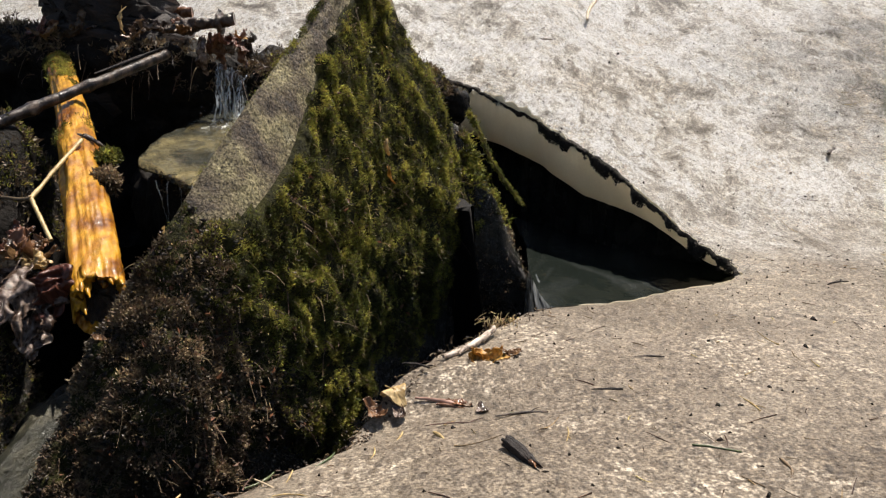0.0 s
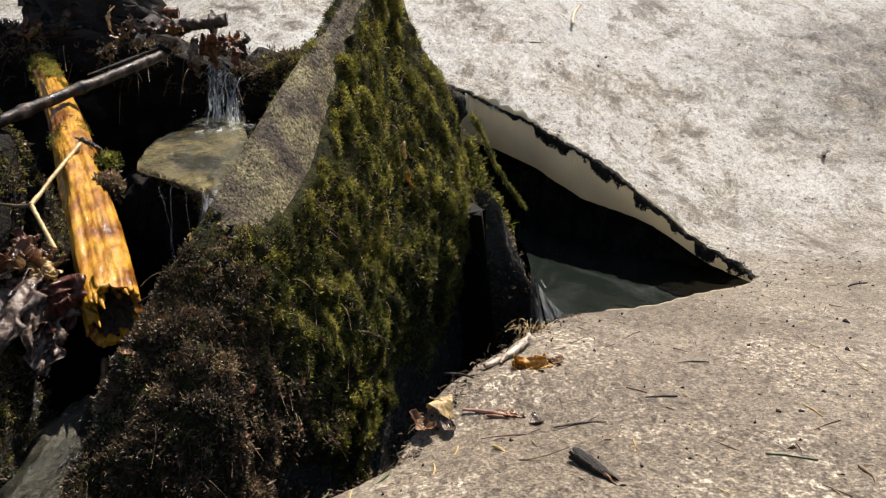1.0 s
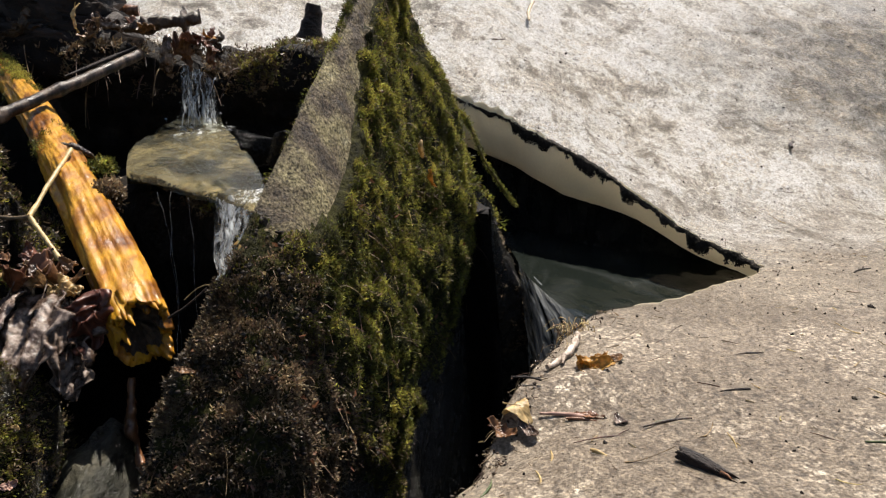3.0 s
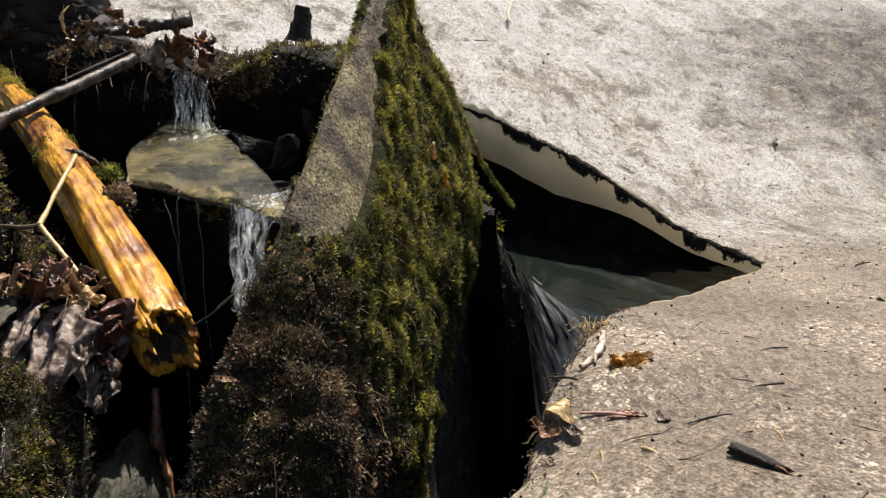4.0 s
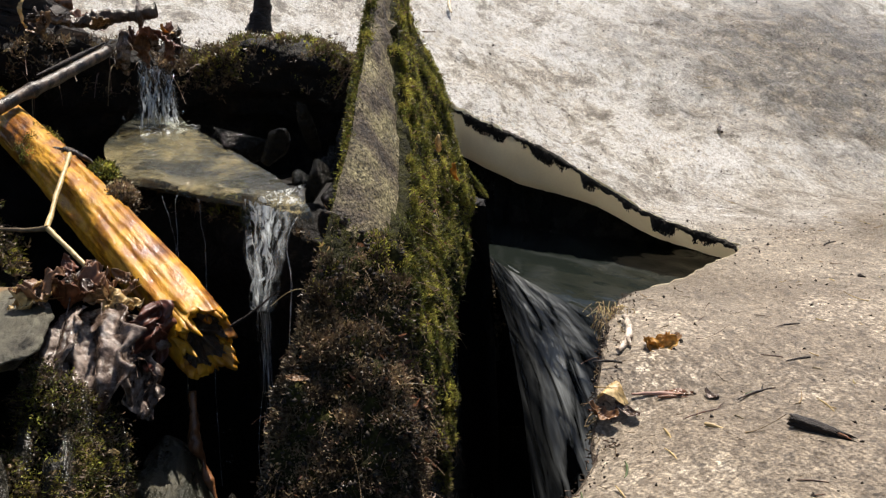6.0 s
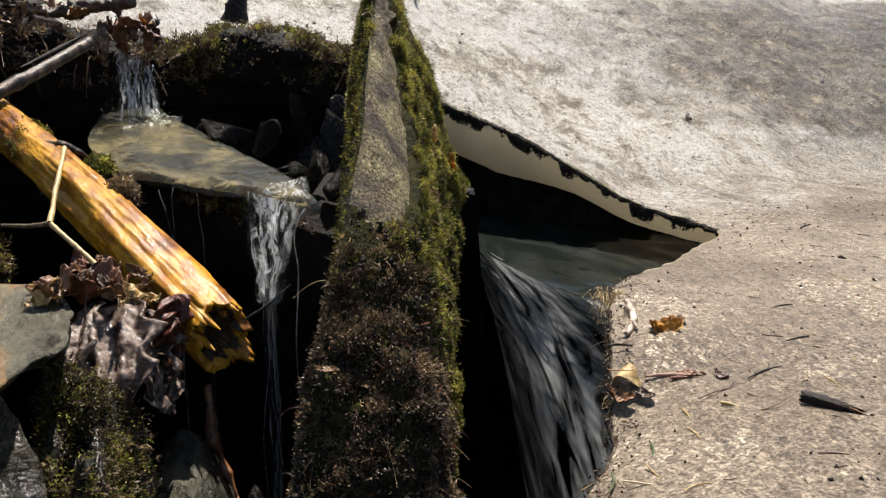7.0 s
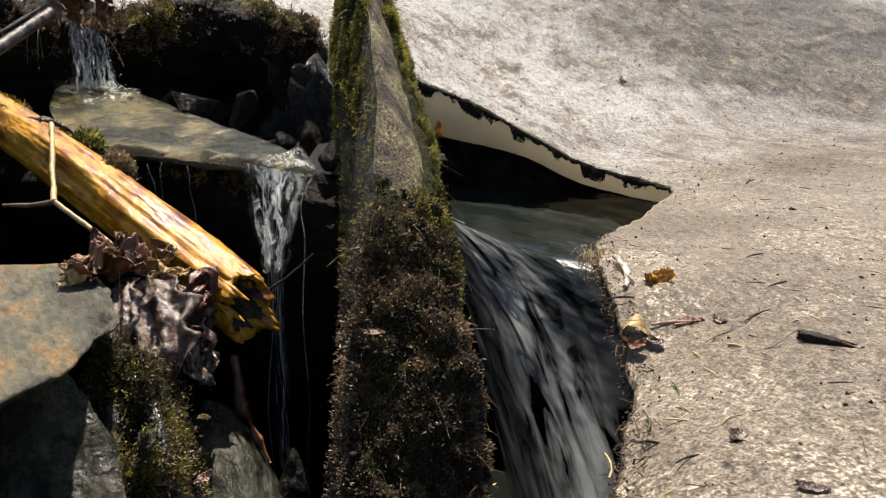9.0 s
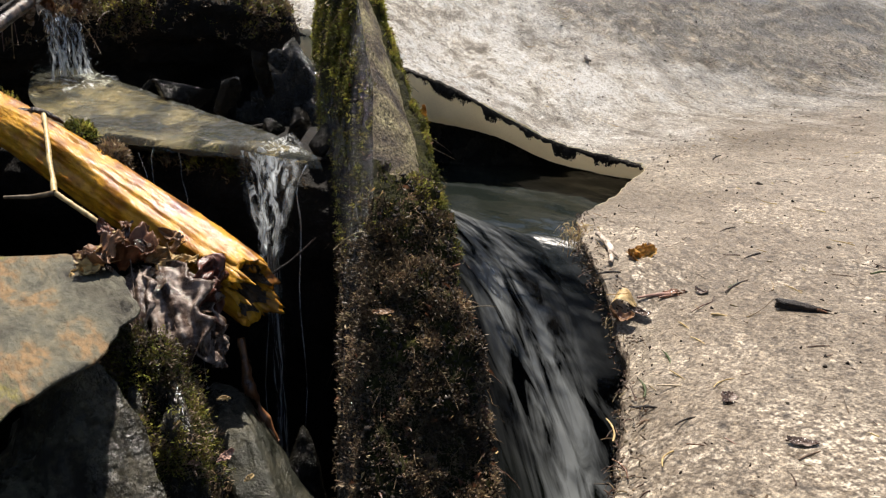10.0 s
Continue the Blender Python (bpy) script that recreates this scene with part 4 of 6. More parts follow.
tagged(mesh_ob("pool_gravel", bp, sheet_faces(60, 110), POOLBED), "olive-brown gravel on the floor of the pool", "gravel", kind="structure")


def fall(name, label, top, bottom, drop, material, n=60, m=48, power=1.8, rag=0.006, seed=0, folds=5, shear=0.0, run=0.45):
    """A sheet of falling water from the line top to the line bottom, in folds."""
    s, w = np.linspace(0, 1, n)[:, None], np.linspace(0, 1, m)[None]
    T = np.stack([np.interp(w[0], np.linspace(0, 1, len(top)), [p[k] for p in top]) for k in range(3)], -1)
    B = np.stack([np.interp(w[0], np.linspace(0, 1, len(bottom)), [p[k] for p in bottom]) for k in range(3)], -1)
    P = T[None] + (B - T)[None] * s[..., None]
    P[..., 2] = T[None, :, 2] + (B - T)[None, :, 2] * s ** power
    q = np.stack([(np.broadcast_to(w, P.shape[:2]) - shear * np.broadcast_to(s, P.shape[:2])) * folds, np.broadcast_to(s * run, P.shape[:2]), np.zeros(P.shape[:2])], -1).reshape(-1, 3)
    P = P + sheet_normals(P) * (rag * (fbm(q, 1.7, 3, seed) * np.broadcast_to(0.2 + s, P.shape[:2]).ravel())).reshape(P.shape[:2])[..., None]
    uv = np.stack([np.broadcast_to(w, P.shape[:2]) - shear * (np.broadcast_to(s, P.shape[:2]) - 0.33), np.broadcast_to(s, P.shape[:2])], -1).reshape(-1, 2)
    ob = tagged(mesh_ob(name, P.reshape(-1, 3), sheet_faces(n, m), material, uv=uv), label, "waterfall")
    ob.visible_shadow = False
    return ob


def strand_fall(label, top, bottom, count, radius, seed, spread=1.0, power=2.0):
    """A small broken fall: separate glassy strands of water and drops."""
    ob = group_at("waterfall", label, "waterfall")
    r = np.random.default_rng(seed)
    top, bottom = np.array(top, float), np.array(bottom, float)
    for k in range(count):
        w = (k + r.uniform(0.1, 0.9)) / count
        p0, p1 = top[0] + (top[1] - top[0]) * w, bottom[0] + (bottom[1] - bottom[0]) * w
        s = np.linspace(0, 1, 34)
        pts = p0 + (p1 - p0) * np.stack([s, s, s ** power], -1)
        pts[:, :2] += 0.004 * spread * np.stack([fbm(np.c_[s * 2.2 + k * 7, s, s], 1.3, 3, seed + k), fbm(np.c_[s * 2 + k * 3, s, s], 1.3, 3, seed + 50 + k)], -1)
        rad = radius * r.uniform(0.5, 1.4) * (0.75 + 0.45 * fbm(np.c_[s * 9 + k * 5, s, s], 1.0, 3, seed + 90 + k)) * np.interp(s, [0, 0.1, 0.85, 1], [1.4, 1.0, 0.8, 0.5])
        V, F = tube(pts, np.maximum(rad, 0.0006), 9, 0.25, seed + k)
        mesh_ob("strand", V, F, STRAND, ob).visible_shadow = False
    q = np.stack([r.uniform(min(top[0][0], bottom[0][0]) - 0.03, max(top[1][0], bottom[1][0]) + 0.03, 70), bottom[0][1] + r.normal(0, 0.02, 70), bottom[0][2] + np.abs(r.normal(0, 0.035, 70))], -1)
    V, F = crumbs(q, r.uniform(0.0006, 0.0022, 70))
    tagged(mesh_ob("spray", V, F, STRAND, ob, "flying drops"), kind="stuff")
    return ob


strand_fall("little broken waterfall dropping from the bank into the pool", [(-0.513, 1.935, 0.325), (-0.450, 1.935, 0.302)], [(-0.520, 1.905, 0.205), (-0.452, 1.90, 0.21)], 4, 0.0015, 131, 2.2)
for w0, w1, z0, sd in ((-0.513, -0.490, 0.328, 135), (-0.466, -0.449, 0.300, 136), (-0.498, -0.462, 0.318, 139)):
    fall("water_veil", "thin glittering veil of water dropping into the pool", [(w0, 1.945, z0), ((w0 + w1) / 2, 1.93, z0 + 0.004), (w1, 1.945, z0 - 0.004)],
         [(w0 - 0.003, 1.905, 0.20), ((w0 + w1) / 2, 1.895, 0.20), (w1 + 0.006, 1.905, 0.20)], 0, BRIGHTFALL, 90, 50, 1.7, 0.010, sd, 4, 0.0, 3.0)
strand_fall("narrow clear waterfall pouring over the pool lip", [(-0.392, 1.290, 0.180), (-0.325, 1.172, 0.178)], [(-0.392, 1.24, -0.60), (-0.365, 1.185, -0.60)], 3, 0.0013, 133, 3.0, 1.8)
for w0, sd in ((0.0, 151), (0.3, 152)):
    fall("water_veil", "thin clear veil of water gathering as it leaves the pool lip", [(-0.392 + 0.067 * w0, 1.290 - 0.118 * w0, 0.186), (-0.372, 1.235, 0.186), (-0.332, 1.178, 0.184)],
         [(-0.386, 1.222, 0.045), (-0.380, 1.212, 0.045), (-0.368, 1.200, 0.045)], 0, BRIGHTFALL, 90, 60, 1.25, 0.012, sd, 6, 0.0, 2.0)
fall("water_veil", "narrow rope of clear water below the pool lip", [(-0.387, 1.224, 0.062), (-0.378, 1.212, 0.062), (-0.367, 1.200, 0.062)],
     [(-0.388, 1.214, -0.40), (-0.381, 1.206, -0.40), (-0.375, 1.200, -0.40)], 0, BRIGHTFALL, 130, 40, 1.1, 0.008, 154, 4, 0.0, 6.0)
strand_fall("thin drips falling from under the pool lip", [(-0.50, 1.44, 0.168), (-0.43, 1.36, 0.165)], [(-0.50, 1.435, -0.3), (-0.43, 1.355, -0.3)], 3, 0.0004, 153, 2.0, 1.5)
fall("chute_water", "white brook water rushing down a steep chute", [(0.215, 1.95, -0.10), (0.20, 1.75, -0.10), (0.205, 1.58, -0.10), (0.24, 1.42, -0.099), (0.34, 1.28, -0.098)],
     [(0.11, 1.29, -0.66), (0.13, 1.22, -0.66), (0.16, 1.15, -0.66), (0.21, 1.08, -0.66), (0.30, 1.00, -0.66)], 0, FALLWATER, 200, 160, 2.2, 0.004, 137, 4, 0.38, 6.0)


def build_cave_dark():
    """A near-black sheet close behind the melted edge, added for the darkness inside the cave."""
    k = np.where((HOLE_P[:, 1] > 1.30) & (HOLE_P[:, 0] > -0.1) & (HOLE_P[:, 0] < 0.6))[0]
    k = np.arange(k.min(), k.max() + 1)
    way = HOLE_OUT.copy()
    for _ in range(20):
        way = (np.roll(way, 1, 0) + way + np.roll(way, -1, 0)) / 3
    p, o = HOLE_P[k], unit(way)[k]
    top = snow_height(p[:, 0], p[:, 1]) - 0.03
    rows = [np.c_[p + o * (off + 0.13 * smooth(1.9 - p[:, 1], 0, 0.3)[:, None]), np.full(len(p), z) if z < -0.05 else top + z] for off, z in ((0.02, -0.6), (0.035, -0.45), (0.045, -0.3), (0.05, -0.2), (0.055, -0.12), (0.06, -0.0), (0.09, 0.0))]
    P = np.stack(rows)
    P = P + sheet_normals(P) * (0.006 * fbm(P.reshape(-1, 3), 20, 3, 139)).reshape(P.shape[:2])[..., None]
    return tagged(mesh_ob("cave_dark_sheet", P.reshape(-1, 3), sheet_faces(*P.shape[:2]), WETROCK), "near-black sheet standing in for the darkness at the back of the snow cave", "rock", kind="structure")


build_cave_dark()
water_sheet("cave_pool", "dark smooth brook water in the cave under the snow", 0.15, 0.95, 1.25, 2.5, -0.099, CAVEWATER, 0.015, 0.004, 45,
            lambda p: np.c_[p[:, 0] + np.interp(p[:, 1], [1.25, 1.42, 1.58, 1.75, 1.95, 2.5], [0.185, 0.075, 0.042, 0.037, 0.050, 0.03]) * (0.95 - p[:, 0]) / 0.8, p[:, 1], p[:, 2]])
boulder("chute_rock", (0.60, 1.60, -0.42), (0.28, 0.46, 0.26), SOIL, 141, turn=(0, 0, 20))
tagged(bpy.data.objects["chute_rock"], "dark wet boulder under the rushing water", "rock")
back_rock = tagged(boulder("mossy_rock", (0.03, 1.84, -0.16), (0.15, 0.11, 0.37), FINROCK, 143, cuts=4, lump=0.25, fine=0.10, turn=(0, -22, 15)), "dark wet rock with a mossy crest behind the standing stone", "rock")
moss_on(back_rock, 1500, 6, (0.006, 0.016), 0.003, MOSS, "moss fringe", 0.2, 0.0, (0.04, 1.0, 1.0, 3.0))
moss_on(back_rock, 1800, 6, (0.003, 0.008), 0.0024, DARKMOSS, "dark moss", -0.6, -0.3, (0.02, 1.0, 1.0, 3.0), "dead_moss")

# stones in the pool
for k, (c, s, turn) in enumerate([((-0.345, 1.675, 0.192), (0.098, 0.050, 0.066), (10, 20, 30)), ((-0.302, 1.555, 0.203), (0.070, 0.05, 0.050), (0, -12, 60)),
                                  ((-0.278, 1.325, 0.195), (0.030, 0.034, 0.085), (12, 22, 0)), ((-0.388, 1.745, 0.200), (0.014, 0.013, 0.030), (0, 30, 0)),
                                  ((-0.255, 1.50, 0.245), (0.022, 0.03, 0.06), (0, -30, 45)), ((-0.265, 1.27, 0.175), (0.03, 0.035, 0.035), (0, 20, 10)), ((-0.290, 1.40, 0.18), (0.03, 0.03, 0.03), (30, 20, 10))]):
    pool_stone = tagged(boulder("pool_stone", c, s, WETROCK, 150 + k, cuts=18, turn=turn, level=4, keep=(0.28, 0.55), lump=0.03, fine=0.02), "wet black angular stone in the pool", "stone", "stones in the pool")
    pool_stone.data.polygons.foreach_set("use_smooth", [False] * len(pool_stone.data.polygons))
# torn white water where the fall lands and where the pool bends over its lip; its white also paints in the pool's sun
# glints
for top, bottom, sd in (([(-0.365, 1.270, 0.193), (-0.335, 1.265, 0.196), (-0.300, 1.29, 0.197)], [(-0.375, 1.262, 0.189), (-0.350, 1.215, 0.189), (-0.318, 1.185, 0.189)], 161),
                        ([(-0.545, 1.905, 0.206), (-0.48, 1.91, 0.208), (-0.40, 1.905, 0.206)], [(-0.53, 1.80, 0.203), (-0.47, 1.78, 0.203), (-0.415, 1.80, 0.203)], 163)):
    fall("foam", "white riffle of broken water and painted glints on the pool", top, bottom, 0, BRIGHTFALL, 40, 40, 1.0, 0.004, sd, 4, 0.0, 3.0)


BOULDERROCK = surface("damp_boulder", [(0.36, (0.014, 0.012, 0.007)), (0.5, (0.052, 0.046, 0.030)), (0.64, (0.15, 0.13, 0.085))], 26, 0.26, 1.0, 75, 0.030, grain=0.5, spec=0.6)


# ---- the left bank: flat stone, boulders, leaves ----
def slab(name, label, outline, z, thick, tilt, material, seed):
    """A flat split stone with broken edges from its outline."""
    O = np.array(outline, float)
    pts = []
    for k in range(len(O)):
        a, b = O[k], O[(k + 1) % len(O)]
        for t in np.linspace(0, 1, 22, endpoint=False):
            pts.append(a + (b - a) * t)
    R = np.array(pts)
    c = R.mean(0)
    rings = []
    for f, dz in ((0.0, 0), (0.25, 0), (0.5, 0), (0.7, 0), (0.85, 0), (0.94, 0), (0.985, -0.0005), (0.998, -0.002), (1.0, -0.004), (0.95, -0.4 * thick), (0.86, -thick), (0.85, -1.04 * thick), (0.0, -1.1 * thick)):
        q = c + (R - c) * f
        zz = z + dz + tilt[0] * (q[:, 0] - c[0]) + tilt[1] * (q[:, 1] - c[1])
        rings.append(np.c_[q, zz])
    P = np.stack(rings)
    flat = P.reshape(-1, 3)
    step = np.floor(fbm(flat * [1, 1, 0.1], 6, 2, seed) * 2.2) * 0.0035
    flat = flat + np.c_[0.004 * fbm(flat, 30, 3, seed + 1), 0.004 * fbm(flat, 30, 3, seed + 2), step + 0.0025 * fbm(flat, 18, 3, seed + 3)]
    return tagged(mesh_ob(name, flat, sheet_faces(len(rings), len(R), True), material), label, "stone")


slab("flat_stone", "flat grey-green schist slab with rusty and yellow patches", [(-0.610, 0.945), (-0.604, 1.03), (-0.640, 1.135), (-0.72, 1.175), (-1.0, 1.20), (-1.15, 1.00), (-1.0, 0.80), (-0.76, 0.795), (-0.685, 0.845)],
     0.136, 0.022, (0.0, 0.01), FLATROCK, 161)
b1 = tagged(boulder("boulder", (-0.722, 0.858, -0.18), (0.105, 0.15, 0.27), BOULDERROCK, 171, cuts=8, fine=0.07, turn=(0, 10, 20)), "dark wet boulder under the flat stone", "boulder")
b2 = tagged(boulder("boulder", (-0.612, 0.965, -0.20), (0.092, 0.13, 0.27), FINROCK, 173, cuts=7, fine=0.10, turn=(0, 0, -15)), "mossy wet boulder beside the log", "boulder")
b3 = tagged(boulder("boulder", (-0.515, 0.945, -0.165), (0.072, 0.19, 0.125), GREYROCK, 175, cuts=12, lump=0.08, fine=0.035, turn=(30, 8, 8), keep=(0.6, 0.85)), "smooth wet grey-green boulder", "boulder")
b4 = tagged(boulder("boulder", (-0.47, 0.97, -0.28), (0.06, 0.06, 0.20), WETROCK, 177, cuts=9, turn=(0, 5, 0)), "small wet dark boulder in the gully", "boulder")
b5 = tagged(boulder("boulder", (-0.98, 1.55, 0.02), (0.28, 0.36, 0.24), SOIL, 179, cuts=6, lump=0.2), "dark mossy mound beside the log", "mound")
moss_on(b2, 6000, 6, (0.003, 0.008), 0.0016, DARKMOSS, "dark green moss", -0.2, -0.2)
moss_on(b2, 8500, 7, (0.002, 0.007), 0.0012, MOSS, "green moss", -0.2, -0.3)
moss_on(b5, 2200, 6, (0.006, 0.016), 0.003, DARKMOSS, "dark moss", 0.0, 0.0)
moss_on(b5, 2600, 6, (0.004, 0.012), 0.0024, MOSS, "green moss", 0.0, 0.0)


# ---- the yellow log ----
def build_log():
    """A peeled, wet, half-rotten log with a broken hollow end."""
    log = group_at("fallen_log", "wet yellow peeled log with a broken rotten end", "log")
    A, B = np.array([-0.460, 1.060, 0.070]), np.array([-0.858, 1.917, 0.334])
    way = unit(B - A)
    side = unit(np.cross(way, [0, 0, 1]))
    up = np.cross(side, way)
    n, m = 260, 120
    length = np.linalg.norm(B - A)
    t = np.linspace(0, 1, n)
    a = np.linspace(0, 2 * math.pi, m, endpoint=False)
    T, AN = np.meshgrid(t, a, indexing="ij")
    radius = np.interp(t, [0, 0.05, 0.2, 0.45, 0.7, 1], [0.038, 0.039, 0.037, 0.034, 0.030, 0.026])[:, None]
    cyl = np.stack([np.cos(AN) * 0.9, np.sin(AN) * 0.9, T * length * 5], -1).reshape(-1, 3)
    grain = fbm(cyl * [1.8, 1.8, 0.8], 2.2, 4, 201).reshape(n, m)
    flakes = np.floor(fbm(cyl * [1.6, 1.6, 0.8], 1.5, 4, 203) * 3.5).reshape(n, m) * 0.0009
    groove = -0.0016 * smooth(fbm(cyl * [1.6, 1.6, 0.6], 1.5, 3, 205).reshape(n, m), 0.25, 0.55)
    R = radius * (1 + 0.05 * fbm(cyl, 0.8, 2, 207).reshape(n, m)) + 0.0016 * grain + flakes + groove
    jag = 0.013 * np.sin(a) + 0.011 * fbm(np.stack([np.cos(a), np.sin(a), 0 * a], -1), 2.6, 3, 211) + 0.005 * fbm(np.stack([np.cos(a), np.sin(a), 0 * a], -1), 9, 2, 213)
    along = T * length + (jag * 1.1)[None] * np.exp(-T * length / 0.05)
    bow, lean = 0.020 * np.sin(math.pi * T), 0.009 * np.sin(math.pi * T)
    P = A + way * along[..., None] + side * (np.cos(AN) * R + lean)[..., None] + up * (np.sin(AN) * R + bow)[..., None]
    flat = P.reshape(-1, 3)
    skin = fbm(cyl * [1, 1, 0.5], 1.15, 4, 215).reshape(n, m)
    F = sheet_faces(n, m, True)
    k = (skin + 0.7 * smooth(np.sin(AN + 0.4), 0.5, 0.9) * smooth(T, 0.1, 0.3) * smooth(0.75 - T, 0, 0.2))[:-1].ravel()
    moss_patch = ((T > 0.62) & (np.sin(AN - 0.9) > 0.3))[:-1].ravel() & (k > -0.2)
    bark_faces = (k > 0.72) & ~moss_patch
    for name, pick, material, label in (("wood", ~bark_faces, LOGWOOD, "wet golden-yellow wood"), ("inner_bark", bark_faces, LOGBARK, "peeling reddish inner bark")):
        used = np.unique(F[pick])
        local = -np.ones(len(flat), int)
        local[used] = np.arange(len(used))
        mesh_ob(name, flat[used], local[F[pick]], material, log, label)
    # broken end: splintered rim falling into a dark hollow
    rows = [P[0]]
    centre = A + way * 0.0
    for f, back in ((0.95, -0.002), (0.86, 0.001), (0.74, 0.006), (0.62, 0.012), (0.5, 0.024), (0.25, 0.026), (0.02, 0.024)):
        q = np.stack([np.cos(a), np.sin(a), np.full(m, f * 3)], -1)
        rag = 0.008 * fbm(q, 3.0, 4, 221) * (0.3 + f)
        rows.append(centre + way * (jag * 1.1 * f + back + rag)[:, None] + (P[0] - centre - way * ((P[0] - centre) @ way)[:, None]) * f)
    E = np.stack(rows)
    slip = np.stack([lattice(E.reshape(-1, 3) * 130 + 9 * k, 223 + k) for k in range(3)], -1).reshape(E.shape)
    E[1:] += 0.0035 * slip[1:]
    mesh_ob("broken_rim", E[:4].reshape(-1, 3), sheet_faces(4, m, True)[:, ::-1], LOGWOOD, log, "splintered golden rim")
    mesh_ob("hollow", E[3:].reshape(-1, 3), sheet_faces(len(rows) - 3, m, True)[:, ::-1], ROTWOOD, log, "dark rotten hollow")
    # splinters at the end
    for k in range(16):
        an = rng.uniform(0, 2 * math.pi)
        i = int(an / (2 * math.pi) * m) % m
        p = centre + (P[3, i] - centre) * rng.uniform(0.55, 0.98)
        tip = p - way * rng.uniform(0.006, 0.022) + rng.normal(0, 0.003, 3)
        V, F2 = tube(np.stack([p + way * 0.02, p, (p + tip) / 2, tip]), [0.0055, 0.0045, 0.003, 0.0006], 6)
        mesh_ob("splinter", V, F2, LOGWOOD, log)
    # moss on the upper end
    N = sheet_normals(P)
    N = N if (N[60, 18] @ up) > 0 else -N
    w = np.maximum(smooth(T, 0.66, 0.74) * smooth(np.cos(AN - 2.2), 0.0, 0.5), 0.6 * smooth(T, 0.46, 0.49) * smooth(0.56 - T, 0, 0.04) * smooth(np.sin(AN), -0.2, 0.3)) * smooth(fbm(flat, 30, 3, 231).reshape(n, m), -0.1, 0.4)
    q, nn, i, j = scatter_on(P, N, w, 2200)
    V, F2 = tufts(q, nn, 6, rng.uniform(0.002, 0.005, 2200), 0.0012)
    tagged(mesh_ob("moss", V, F2, MOSS, log, "yellow-green moss patch"), kind="stuff")
    return log, A, way, side, up


LOG, LOG_A, LOG_W, LOG_S, LOG_UP = build_log()


# tuft of moss and roots where the log meets the pool's edge
def clump(name, label, centre, size, count, long, material, seed, category="moss"):
    ob = tagged(boulder(name, centre, size, MOSSBED, seed, cuts=3, level=4), label, category)
    moss_on(ob, count, 7, long, 0.0028, material, "", -0.8)
    return ob


clump("moss_tuft", "tuft of olive moss growing beside the log", (-0.568, 1.40, 0.208), (0.016, 0.034, 0.009), 300, (0.004, 0.011), MOSS, 241)
clump("moss_tuft", "wet mossy clod at the pool edge", (-0.545, 1.335, 0.18), (0.02, 0.03, 0.018), 250, (0.005, 0.010), DARKMOSS, 243)


# ---- branches and stalks ----
def limb(name, label, category, points, radii, material, seed, knots=(), end_material=None, sides=14, rough=0.22):
    """A branch: a bent tapered stem with knots and cut ends."""
    ob = group_at(name, label, category)
    C = np.array(points, float)
    t = np.linspace(0, len(C) - 1, 60)
    pts = np.stack([np.interp(t, range(len(C)), C[:, k]) for k in range(3)], -1)
    for _ in range(4):
        pts[1:-1] = (pts[:-2] + 2 * pts[1:-1] + pts[2:]) / 4
    r = np.interp(t, range(len(C)), radii)
    for at, bulge in knots:
        r = r * (1 + bulge * np.exp(-((t / (len(C) - 1) - at) / 0.02) ** 2))
    pts = pts + 0.15 * r[:, None] * np.stack([fbm(pts, 25, 2, seed + k) for k in range(3)], -1)
    V, F = tube(pts, r, sides, rough, seed)
    mesh_ob("stem", V, F, material, ob)
    if end_material:
        for p, d, rr in ((pts[-1], pts[-1] - pts[-3], r[-1]), (pts[0], pts[0] - pts[2], r[0])):
            d = unit(d)
            V, F = tube(np.stack([p - d * 0.004, p + d * 0.0012]), [rr * 0.98, rr * 0.9], 12)
            mesh_ob("cut_end", V, F, end_material, ob, "pale broken end")
    return ob


br = limb("branch", "grey broken branch lying across the yellow log", "branch", [(-0.556, 1.737, 0.362), (-0.615, 1.668, 0.333), (-0.680, 1.592, 0.304), (-0.745, 1.515, 0.272), (-0.815, 1.43, 0.236)],
          [0.0095, 0.010, 0.010, 0.0105, 0.011], GREYBARK, 251, ((0.45, 0.25), (0.72, 0.3)), PALEWOOD, rough=0.10)
V, F = joined([tube(np.array([(-0.56, 1.735, 0.374), (-0.60, 1.69, 0.356), (-0.64, 1.645, 0.339), (-0.66, 1.62, 0.331)]) , [0.002, 0.0035, 0.003, 0.001], 5, 0.3, 3),
               tube(np.array([(-0.552, 1.742, 0.366), (-0.548, 1.74, 0.352), (-0.546, 1.735, 0.338)]), [0.003, 0.002, 0.001], 5)])
mesh_ob("loose_bark", V, F, BLACKBARK, br, "dark loose bark")
limb("stalk", "bent pale dry forked stalk leaning on the log", "stalk", [(-0.607, 1.41, 0.238), (-0.619, 1.33, 0.204), (-0.630, 1.256, 0.170)], [0.0032, 0.0033, 0.0038], STRAW, 261, sides=8)
limb("stalk", "pale dry stalk leaning on dead leaves", "stalk", [(-0.630, 1.256, 0.170), (-0.602, 1.222, 0.146), (-0.576, 1.19, 0.122)], [0.0038, 0.0032, 0.003], STRAW, 263, sides=8)
limb("stalk", "mossy side twig of the dry stalk", "stalk", [(-0.630, 1.256, 0.170), (-0.655, 1.268, 0.166), (-0.685, 1.275, 0.168)], [0.0036, 0.003, 0.002], DARKMOSS, 265, sides=8)
